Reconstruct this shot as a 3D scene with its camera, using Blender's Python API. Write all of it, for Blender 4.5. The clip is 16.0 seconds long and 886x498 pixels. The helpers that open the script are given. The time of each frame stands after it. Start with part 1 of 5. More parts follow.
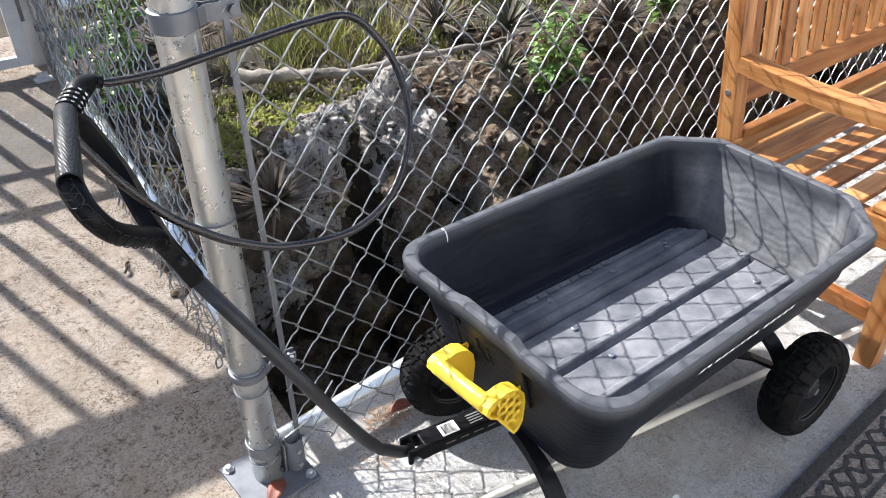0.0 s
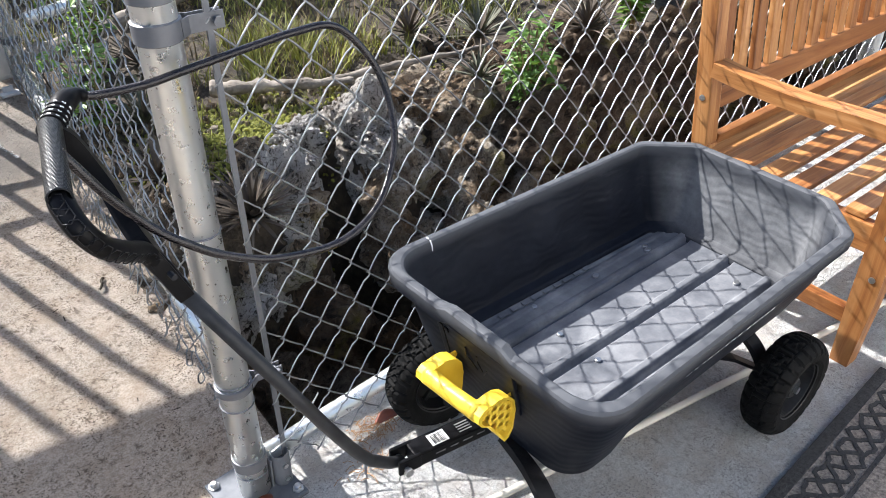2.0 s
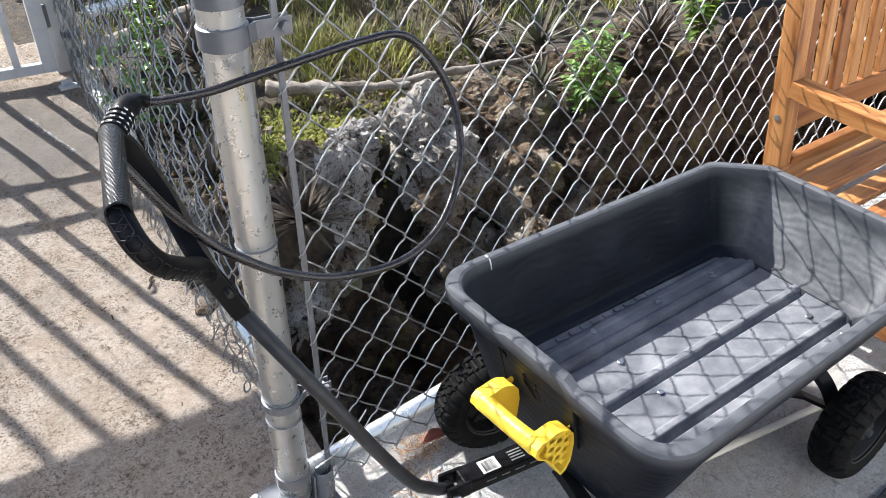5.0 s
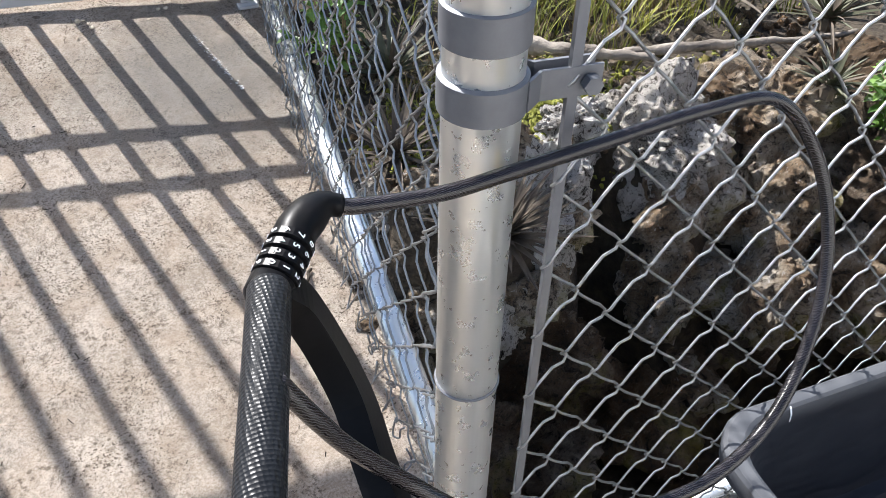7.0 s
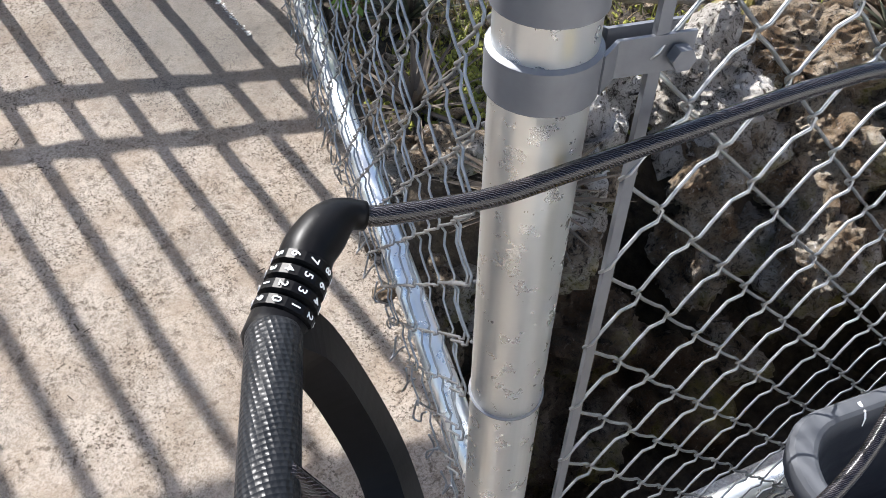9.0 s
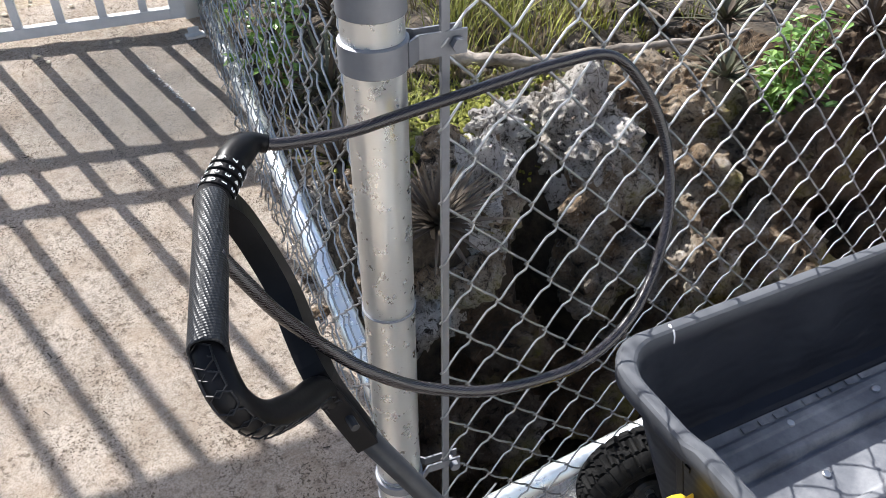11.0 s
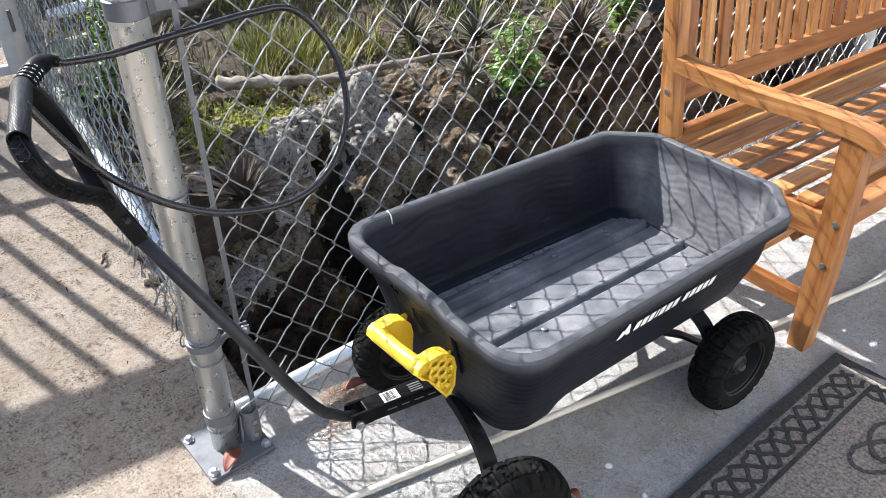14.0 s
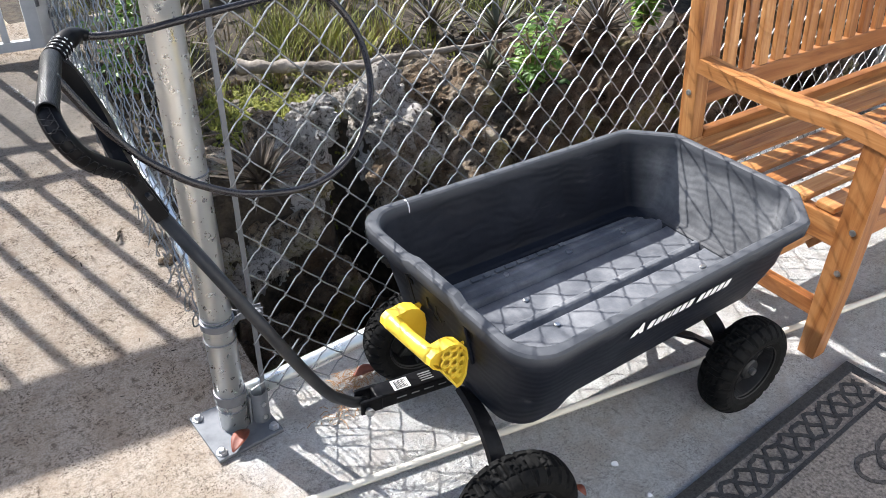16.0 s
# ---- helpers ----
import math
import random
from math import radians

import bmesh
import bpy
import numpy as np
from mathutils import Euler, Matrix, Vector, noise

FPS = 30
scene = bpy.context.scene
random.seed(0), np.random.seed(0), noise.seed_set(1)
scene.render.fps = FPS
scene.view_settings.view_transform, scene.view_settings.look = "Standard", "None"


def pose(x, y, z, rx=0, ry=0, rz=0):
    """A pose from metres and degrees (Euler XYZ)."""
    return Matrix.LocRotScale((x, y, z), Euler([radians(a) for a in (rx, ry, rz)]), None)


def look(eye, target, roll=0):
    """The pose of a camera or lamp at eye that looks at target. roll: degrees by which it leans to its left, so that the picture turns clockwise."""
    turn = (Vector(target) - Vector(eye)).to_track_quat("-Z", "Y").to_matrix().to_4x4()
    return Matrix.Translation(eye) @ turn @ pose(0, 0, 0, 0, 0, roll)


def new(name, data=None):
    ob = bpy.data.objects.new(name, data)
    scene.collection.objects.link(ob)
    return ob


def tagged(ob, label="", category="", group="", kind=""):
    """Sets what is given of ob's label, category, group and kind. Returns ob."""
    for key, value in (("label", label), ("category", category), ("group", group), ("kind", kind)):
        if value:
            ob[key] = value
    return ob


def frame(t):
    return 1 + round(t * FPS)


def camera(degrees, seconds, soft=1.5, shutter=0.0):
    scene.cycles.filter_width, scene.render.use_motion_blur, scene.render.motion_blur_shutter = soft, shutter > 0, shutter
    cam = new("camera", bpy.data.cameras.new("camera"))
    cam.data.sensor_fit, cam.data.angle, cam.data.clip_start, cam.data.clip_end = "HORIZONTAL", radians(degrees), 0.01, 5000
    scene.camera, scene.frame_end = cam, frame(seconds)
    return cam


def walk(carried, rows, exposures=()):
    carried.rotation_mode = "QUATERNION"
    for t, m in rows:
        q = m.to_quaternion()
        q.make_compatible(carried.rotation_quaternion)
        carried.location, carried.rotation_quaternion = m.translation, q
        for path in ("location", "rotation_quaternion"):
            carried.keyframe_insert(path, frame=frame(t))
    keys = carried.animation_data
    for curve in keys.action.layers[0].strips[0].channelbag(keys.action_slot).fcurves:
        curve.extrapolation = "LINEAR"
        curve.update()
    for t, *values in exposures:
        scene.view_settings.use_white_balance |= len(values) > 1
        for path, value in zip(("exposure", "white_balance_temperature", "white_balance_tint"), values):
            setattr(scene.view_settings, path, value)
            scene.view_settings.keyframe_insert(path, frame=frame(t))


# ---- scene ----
cam = camera(57.3, 16.0, soft=0.5)
METRES, EYE, TILT, LEAN, TURN = 2.0, 1.445, -6.0, 3.0, -38.9
ROWS = [
    (0.0, 0.0, 0.0, 0.0, -1.33, -28.74, 2.43),
    (0.5, -0.0134, -0.0024, -0.0027, -2.68, -29.2, 2.91),
    (1.0, -0.019, 0.0005, -0.0019, -3.96, -29.2, 2.64),
    (1.5, -0.0186, 0.0024, -0.0003, -4.16, -28.73, 2.33),
    (2.0, -0.0175, 0.0019, 0.0003, -3.9, -28.25, 2.41),
    (2.5, -0.0134, 0.0022, -0.0002, -3.72, -28.14, 2.49),
    (3.0, -0.0134, 0.0047, 0.0, -3.42, -28.11, 2.46),
    (5.5, -0.0563, 0.0703, 0.0023, 2.63, -28.31, 0.56),
    (6.0, -0.0847, 0.1548, 0.0056, 7.68, -29.26, -0.17),
    (6.5, -0.1131, 0.2503, 0.0087, 11.21, -31.55, -0.61),
    (7.0, -0.1401, 0.3181, 0.0005, 13.25, -34.73, -1.03),
    (7.5, -0.1589, 0.3635, -0.0095, 14.34, -37.2, -0.95),
    (8.0, -0.1693, 0.3863, -0.0192, 14.35, -39.17, -0.84),
    (10.5, -0.1238, 0.2994, 0.0002, 12.26, -35.54, -0.05),
    (11.0, -0.0901, 0.2211, 0.0057, 9.26, -32.29, 0.5),
    (11.5, -0.0549, 0.1388, 0.0056, 4.69, -29.47, 1.12),
    (12.0, -0.0274, 0.0716, 0.0042, 0.24, -28.1, 1.43),
    (12.5, -0.0007, 0.0312, 0.0041, -2.81, -27.55, 1.22),
    (13.0, 0.0313, -0.0163, -0.0027, -2.22, -26.72, 0.8),
    (13.5, 0.0555, -0.0596, -0.0109, -0.7, -26.22, 1.28),
    (14.0, 0.0647, -0.0789, -0.0174, -0.98, -26.9, 2.52),
    (14.5, 0.0636, -0.0823, -0.0181, -1.33, -27.65, 2.68),
    (15.0, 0.0585, -0.0835, -0.019, -0.43, -27.8, 1.86),
    (15.5, 0.0542, -0.0805, -0.0215, 0.54, -27.78, 0.89),
    (16.0, 0.0548, -0.0811, -0.02, 0.58, -27.29, 0.56),
]
walk(cam, [(t, pose(0, 0, EYE, TILT, LEAN, 0) @ pose(0, 0, 0, 0, 0, TURN) @ pose(METRES * x, METRES * y, METRES * z, 90 + pitch, roll, yaw)) for t, x, y, z, yaw, pitch, roll in ROWS],
     exposures=((0.0, 1.55, 6330, 11), (6.0, 1.57, 6330, 11), (8.0, 1.53, 6330, 11), (12.5, 1.54, 6330, 11), (16.0, 1.48, 6330, 11)))

# ---- world and light ----
SUN_DIR = Vector((0.25, -1.0, -1.0)).normalized()
world = bpy.data.worlds.new("world")
scene.world = world
world.use_nodes = True
wn = world.node_tree
sky = wn.nodes.new("ShaderNodeTexSky")
sky.sky_type = "NISHITA"
sky.sun_disc = False
sky.air_density, sky.dust_density, sky.ozone_density = 1.0, 2.0, 0.9
sky.sun_elevation = math.asin(-SUN_DIR.z)
sky.sun_rotation = math.atan2(-SUN_DIR.x, -SUN_DIR.y)
wn.nodes["Background"].inputs[1].default_value = 0.10
wn.links.new(sky.outputs[0], wn.nodes["Background"].inputs[0])
sun = new("sun", bpy.data.lights.new("sun", "SUN"))
sun.data.energy, sun.data.angle, sun.data.color = 5.0, radians(0.55), (1.0, 0.975, 0.935)
sun.matrix_world = look((0, 0, 6), Vector((0, 0, 6)) + SUN_DIR)


# ---- materials ----
def material(name, rough=0.6, metal=0.0, spec=0.5):
    m = bpy.data.materials.new(name)
    m.use_nodes = True
    b = m.node_tree.nodes["Principled BSDF"]
    b.inputs["Roughness"].default_value = rough
    b.inputs["Metallic"].default_value = metal
    b.inputs["Specular IOR Level"].default_value = spec
    return m, m.node_tree, b


def node(nt, kind, **values):
    n = nt.nodes.new(kind)
    for key, v in values.items():
        n.inputs[key.replace("_", " ")].default_value = v
    return n


def noise_tex(nt, scale, detail=6.0, rough=0.6, space="Object", stretch=None, dist=0.0):
    co = nt.nodes.new("ShaderNodeTexCoord")
    out = co.outputs[space]
    if stretch:
        mp = nt.nodes.new("ShaderNodeMapping")
        mp.inputs["Scale"].default_value = stretch
        nt.links.new(out, mp.inputs[0])
        out = mp.outputs[0]
    n = node(nt, "ShaderNodeTexNoise", Scale=scale, Detail=detail, Roughness=rough, Distortion=dist)
    nt.links.new(out, n.inputs["Vector"])
    return n.outputs["Fac"]


def ramp(nt, fac, stops):
    r = nt.nodes.new("ShaderNodeValToRGB")
    while len(r.color_ramp.elements) < len(stops):
        r.color_ramp.elements.new(0.5)
    for e, (p, c) in zip(r.color_ramp.elements, stops):
        e.position = p
        e.color = (*c, 1) if len(c) == 3 else c
    nt.links.new(fac, r.inputs[0])
    return r.outputs[0]


def mix(nt, fac, a, b, mode="MIX"):
    m = nt.nodes.new("ShaderNodeMix")
    m.data_type, m.blend_type = "RGBA", mode
    for sock, v in ((m.inputs[0], fac), (m.inputs[6], a), (m.inputs[7], b)):
        if isinstance(v, bpy.types.NodeSocket):
            nt.links.new(v, sock)
        elif isinstance(v, (int, float)):
            sock.default_value = v
        else:
            sock.default_value = (*v, 1)
    return m.outputs[2]


def bump(nt, bsdf, height, strength=0.3, distance=0.01, chain=None):
    b = node(nt, "ShaderNodeBump", Strength=strength, Distance=distance)
    nt.links.new(height, b.inputs["Height"])
    if chain is not None:
        nt.links.new(chain, b.inputs["Normal"])
    nt.links.new(b.outputs[0], bsdf.inputs["Normal"])
    return b.outputs[0]


def simple(name, a, b, scale, rough, metal=0.0, relief=0.15, dist=0.002, fine=None, space="Object", spec=0.5, island=False):
    """Two tones mottled by noise, with a fine relief."""
    m, nt, p = material(name, rough, metal, spec)
    c = ramp(nt, noise_tex(nt, scale, 5, 0.6, space), [(0.32, a), (0.68, b)])
    if island:
        g = nt.nodes.new("ShaderNodeNewGeometry")
        c = mix(nt, 0.45, c, ramp(nt, g.outputs["Random Per Island"], [(0, a), (1, b)]))
    nt.links.new(c, p.inputs["Base Color"])
    bump(nt, p, noise_tex(nt, fine or scale * 8, 4, 0.6, space), relief, dist)
    return m


def crisp(nt, fac, lo, hi):
    """Noise stretched to the full range, for relief and masks."""
    r = nt.nodes.new("ShaderNodeMapRange")
    for i, v in ((1, lo), (2, hi), (3, 0.0), (4, 1.0)):
        r.inputs[i].default_value = v
    nt.links.new(fac, r.inputs[0])
    return r.outputs[0]


def concrete_colour(nt, tones, dark, stain_scale, fine, mid, pits):
    base = ramp(nt, noise_tex(nt, stain_scale, 7, 0.66), [(0.32, tones[0]), (0.5, tones[1]), (0.68, tones[2])])
    base = mix(nt, 0.6, base, ramp(nt, crisp(nt, fine, 0.44, 0.56), [(0.0, tuple(v * 0.72 for v in tones[0])), (0.5, tones[1]), (1.0, tuple(v * 1.08 for v in tones[2]))]))
    base = mix(nt, 0.35, base, ramp(nt, crisp(nt, mid, 0.42, 0.57), [(0.0, tuple(v * 0.75 for v in tones[0])), (1.0, tones[2])]))
    blotch = crisp(nt, noise_tex(nt, 11.0, 6, 0.7), 0.44, 0.62)
    base = mix(nt, mix(nt, 0.55, (0, 0, 0), blotch), base, mix(nt, 0.55, tones[0], (0.40, 0.29, 0.20)))
    stain = crisp(nt, noise_tex(nt, 1.7, 6, 0.62), 0.50, 0.68)
    base = mix(nt, stain, base, mix(nt, 0.35, base, dark))
    patch = noise_tex(nt, 14.0, 5, 0.6)
    low = crisp(nt, mid, 0.445 + 0.02 * pits, 0.405 + 0.02 * pits)
    base = mix(nt, mix(nt, crisp(nt, patch, 0.42, 0.60), (0, 0, 0), low), base, mix(nt, 0.3, dark, base))
    dots = noise_tex(nt, 170.0, 4, 0.6)
    base = mix(nt, mix(nt, crisp(nt, noise_tex(nt, 9.0, 5, 0.65), 0.40, 0.60), (0, 0, 0), crisp(nt, dots, 0.455, 0.40)), base, dark)
    scratch = noise_tex(nt, 26.0, 6, 0.7, stretch=(2.2, 0.7, 1), dist=1.0)
    base = mix(nt, mix(nt, crisp(nt, patch, 0.46, 0.58), (0, 0, 0), crisp(nt, scratch, 0.395, 0.355)), base, dark)
    crack = noise_tex(nt, 9.0, 9, 0.72, dist=1.4)
    near = nt.nodes.new("ShaderNodeMath")
    near.operation = "SUBTRACT"
    near.inputs[1].default_value = 0.5
    nt.links.new(crack, near.inputs[0])
    ab = nt.nodes.new("ShaderNodeMath")
    ab.operation = "ABSOLUTE"
    nt.links.new(near.outputs[0], ab.inputs[0])
    line = crisp(nt, ab.outputs[0], 0.0075, 0.0015)
    some = mix(nt, crisp(nt, noise_tex(nt, 5.0, 4, 0.6), 0.48, 0.60), (0, 0, 0), line)
    return mix(nt, some, base, tuple(v * 0.75 for v in dark))


def concrete(name, tones, dark, stain_scale, grain=260.0, relief=0.5, pits=0.5, side=None):
    """Rough concrete; side gives a second mix of sand and pits for the part near the ramp."""
    m, nt, p = material(name, 0.92, 0, 0.2)
    fine = noise_tex(nt, grain, 4, 0.75)
    mid = noise_tex(nt, 58.0, 8, 0.74, dist=0.25)
    base = concrete_colour(nt, tones, dark, stain_scale, fine, mid, pits)
    if side:
        co = nt.nodes.new("ShaderNodeTexCoord")
        sep = nt.nodes.new("ShaderNodeSeparateXYZ")
        nt.links.new(co.outputs["Object"], sep.inputs[0])
        wob = nt.nodes.new("ShaderNodeMath")
        wob.operation = "MULTIPLY_ADD"
        wob.inputs[1].default_value = 0.5
        nt.links.new(noise_tex(nt, 6, 6, 0.7), wob.inputs[0])
        nt.links.new(sep.outputs[0], wob.inputs[2])
        base = mix(nt, crisp(nt, wob.outputs[0], 0.60, 0.78), concrete_colour(nt, side[0], side[1], 2.2, fine, mid, 0.5), base)
    else:
        # an old oily stain in front of the gate
        co = nt.nodes.new("ShaderNodeTexCoord")
        mp = nt.nodes.new("ShaderNodeMapping")
        mp.inputs["Location"].default_value = (-0.44, -2.78, -0.207)
        nt.links.new(co.outputs["Object"], mp.inputs[0])
        ln = nt.nodes.new("ShaderNodeVectorMath")
        ln.operation = "LENGTH"
        nt.links.new(mp.outputs[0], ln.inputs[0])
        wob = nt.nodes.new("ShaderNodeMath")
        wob.operation = "MULTIPLY_ADD"
        wob.inputs[1].default_value = 0.30
        nt.links.new(noise_tex(nt, 13, 6, 0.7), wob.inputs[0])
        nt.links.new(ln.outputs["Value"], wob.inputs[2])
        base = mix(nt, mix(nt, 0.75, (0, 0, 0), crisp(nt, wob.outputs[0], 0.60, 0.28)), base, (0.20, 0.185, 0.17))
    nt.links.new(base, p.inputs["Base Color"])
    first = bump(nt, p, crisp(nt, mid, 0.40, 0.58), relief, 0.024)
    bump(nt, p, crisp(nt, fine, 0.42, 0.58), relief, 0.010, first)
    return m


SANDY = ((0.39, 0.318, 0.25), (0.53, 0.45, 0.37), (0.64, 0.565, 0.485))
SAND_DARK = (0.13, 0.10, 0.075)
mat_slab = concrete("slab_concrete", ((0.60, 0.60, 0.59), (0.68, 0.68, 0.67), (0.75, 0.75, 0.74)), (0.33, 0.32, 0.31), 3.0, 210, 1.0, 0.0, (SANDY, SAND_DARK))
mat_ramp = concrete("ramp_concrete", SANDY, SAND_DARK, 2.2, 210, 1.0, 0.5)
mat_stucco = simple("white_stucco", (0.70, 0.69, 0.66), (0.80, 0.79, 0.76), 8, 0.9, 0, 0.5, 0.01, 90)
mat_gravel = concrete("far_gravel", ((0.42, 0.34, 0.24), (0.52, 0.44, 0.33), (0.62, 0.54, 0.43)), (0.25, 0.2, 0.13), 5.0, 120, 0.8, 1.2)


def galvanized(name, a, b, rough, scale, metal=1.0):
    m, nt, p = material(name, rough, metal)
    spang = noise_tex(nt, scale, 5, 0.65)
    streak = noise_tex(nt, 18, 4, 0.6, stretch=(1, 1, 0.12))
    c = mix(nt, 0.5, ramp(nt, spang, [(0.3, a), (0.7, b)]), ramp(nt, streak, [(0.35, a), (0.62, b)]))
    nt.links.new(c, p.inputs["Base Color"])
    nt.links.new(ramp(nt, spang, [(0.3, (rough - 0.02,) * 3), (0.7, (rough + 0.03,) * 3)]), p.inputs["Roughness"])
    bump(nt, p, streak, 0.01, 0.001)
    return m


mat_post = galvanized("galvanized_post", (0.675, 0.695, 0.695), (0.715, 0.735, 0.73), 0.28, 45, 0.8)
mat_band = galvanized("galvanized_band", (0.095, 0.10, 0.113), (0.145, 0.151, 0.165), 0.5, 60, 0.35)
mat_plate = galvanized("weathered_plate", (0.075, 0.082, 0.094), (0.15, 0.157, 0.17), 0.7, 30, 0.2)
mat_wire = galvanized("zinc_wire", (0.19, 0.20, 0.21), (0.33, 0.34, 0.35), 0.38, 120, 0.9)
mat_gate = simple("gate_paint", (0.33, 0.335, 0.34), (0.42, 0.425, 0.43), 14, 0.5, 0.0, 0.08)


def tub_plastic(name="tub_plastic", dusty=False, ripple=0.0):
    m, nt, p = material(name, 0.5, 0, 0.32 if dusty else 0.14)
    dust = noise_tex(nt, 7, 7, 0.68)
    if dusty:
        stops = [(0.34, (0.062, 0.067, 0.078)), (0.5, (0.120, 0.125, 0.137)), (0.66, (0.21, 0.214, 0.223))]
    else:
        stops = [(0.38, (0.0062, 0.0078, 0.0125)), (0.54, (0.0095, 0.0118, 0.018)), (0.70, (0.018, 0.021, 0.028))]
    scuff = noise_tex(nt, 30, 5, 0.6, stretch=(0.25, 1, 1))
    c = ramp(nt, dust, stops)
    c = mix(nt, ramp(nt, scuff, [(0.60, (0, 0, 0)), (0.72, (0.14,) * 3)]), c, (0.13, 0.132, 0.138))
    if not dusty:
        # pale dust along the rim, lightened to paint its sunlit edge
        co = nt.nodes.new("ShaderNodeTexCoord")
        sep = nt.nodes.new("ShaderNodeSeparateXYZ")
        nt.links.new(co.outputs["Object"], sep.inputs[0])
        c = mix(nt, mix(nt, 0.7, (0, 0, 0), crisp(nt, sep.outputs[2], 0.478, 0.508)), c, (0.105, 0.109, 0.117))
        # sun on the tipping end's inner wall, painted as a pale dusty tone
        lit_end = mix(nt, crisp(nt, sep.outputs[2], 0.498, 0.44), (0, 0, 0), crisp(nt, sep.outputs[0], 0.345, 0.40))
        inside = mix(nt, crisp(nt, sep.outputs[0], 0.4345, 0.425), (0, 0, 0), lit_end)
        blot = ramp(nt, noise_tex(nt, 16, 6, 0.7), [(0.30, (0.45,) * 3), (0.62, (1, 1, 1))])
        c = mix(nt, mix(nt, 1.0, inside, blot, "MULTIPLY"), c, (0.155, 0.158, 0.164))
    nt.links.new(c, p.inputs["Base Color"])
    nt.links.new(ramp(nt, dust, [(0.3, (0.44,) * 3), (0.75, (0.60,) * 3)]), p.inputs["Roughness"])
    wn2 = node(nt, "ShaderNodeTexWave", Scale=15.0, Distortion=15.0, Detail=2.0, Detail_Scale=0.5)
    wn2.wave_type, wn2.bands_direction = "BANDS", "Z"
    co2 = nt.nodes.new("ShaderNodeTexCoord")
    nt.links.new(co2.outputs["Object"], wn2.inputs["Vector"])
    wave = wn2.outputs["Fac"]
    first = bump(nt, p, wave, ripple, 0.008)
    bump(nt, p, noise_tex(nt, 420, 2, 0.5), 0.12, 0.001, first)
    return m


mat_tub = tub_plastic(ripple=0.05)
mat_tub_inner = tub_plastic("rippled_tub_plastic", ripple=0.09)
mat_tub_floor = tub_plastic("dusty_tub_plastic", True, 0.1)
mat_black = simple("black_plastic", (0.0028, 0.0028, 0.0032), (0.006, 0.006, 0.007), 20, 0.38, 0, 0.06, spec=0.10)
mat_frame = simple("black_powder_coat", (0.009, 0.009, 0.010), (0.018, 0.018, 0.020), 30, 0.38, 0, 0.1, spec=0.12)
mat_pole = simple("dark_grey_tube", (0.017, 0.0178, 0.0195), (0.030, 0.031, 0.034), 24, 0.36, 0.0, 0.05, spec=0.2)
mat_rim = simple("rim_plastic", (0.010, 0.010, 0.0105), (0.02, 0.02, 0.021), 24, 0.45, 0, 0.06, spec=0.25)
mat_rubber = simple("tyre_rubber", (0.0045, 0.0045, 0.0045), (0.012, 0.0118, 0.0115), 26, 0.75, 0, 0.4, spec=0.08)
mat_yellow = simple("yellow_plastic", (0.72, 0.49, 0.035), (0.82, 0.585, 0.06), 12, 0.36, 0, 0.06)
mat_white = simple("white_print", (0.72, 0.72, 0.73), (0.82, 0.82, 0.82), 40, 0.55, 0, 0.03)
mat_label = simple("paper_label", (0.62, 0.62, 0.62), (0.74, 0.74, 0.73), 60, 0.6, 0, 0.03)
mat_fleck = simple("dried_paint", (0.40, 0.39, 0.37), (0.58, 0.57, 0.55), 60, 0.8, 0, 0.1)
mat_stone = simple("gravel_stone", (0.36, 0.30, 0.22), (0.60, 0.53, 0.43), 30, 0.9, 0, 0.3, island=True)
mat_faint = simple("faint_print", (0.10, 0.10, 0.10), (0.20, 0.20, 0.20), 90, 0.6, 0, 0.03)
mat_print = simple("dark_print", (0.03, 0.03, 0.03), (0.05, 0.05, 0.05), 60, 0.6, 0, 0.03)
mat_steel = simple("bolt_steel", (0.40, 0.40, 0.40), (0.58, 0.58, 0.57), 60, 0.35, 1.0, 0.1)
mat_pvc = simple("cream_pvc", (0.50, 0.47, 0.40), (0.62, 0.585, 0.51), 9, 0.5, 0, 0.06)


def grip_rubber():
    m, nt, p = material("textured_grip", 0.34, 0, 0.15)
    nt.links.new(ramp(nt, noise_tex(nt, 22), [(0.3, (0.008, 0.009, 0.0105)), (0.7, (0.016, 0.017, 0.0195))]), p.inputs["Base Color"])
    co = nt.nodes.new("ShaderNodeTexCoord")
    v = node(nt, "ShaderNodeTexVoronoi", Scale=330.0, Randomness=0.0)
    nt.links.new(co.outputs["Object"], v.inputs["Vector"])
    bump(nt, p, v.outputs["Distance"], 0.4, 0.0025)
    return m


mat_grip = grip_rubber()


def cable_mat():
    m, nt, p = material("braided_cable", 0.22, 0, 0.3)
    co = nt.nodes.new("ShaderNodeTexCoord")
    w = node(nt, "ShaderNodeTexWave", Scale=240.0, Distortion=6.0, Detail=2.0)
    w.wave_type, w.bands_direction = "BANDS", "DIAGONAL"
    nt.links.new(co.outputs["Object"], w.inputs["Vector"])
    nt.links.new(ramp(nt, w.outputs["Fac"], [(0.50, (0.006, 0.005, 0.0058)), (0.86, (0.010, 0.0085, 0.0098)), (0.98, (0.06, 0.055, 0.06))]), p.inputs["Base Color"])
    p.inputs["Coat Weight"].default_value = 0.08
    p.inputs["Coat Roughness"].default_value = 0.12
    bump(nt, p, w.outputs["Fac"], 0.12, 0.001)
    return m


mat_cable = cable_mat()


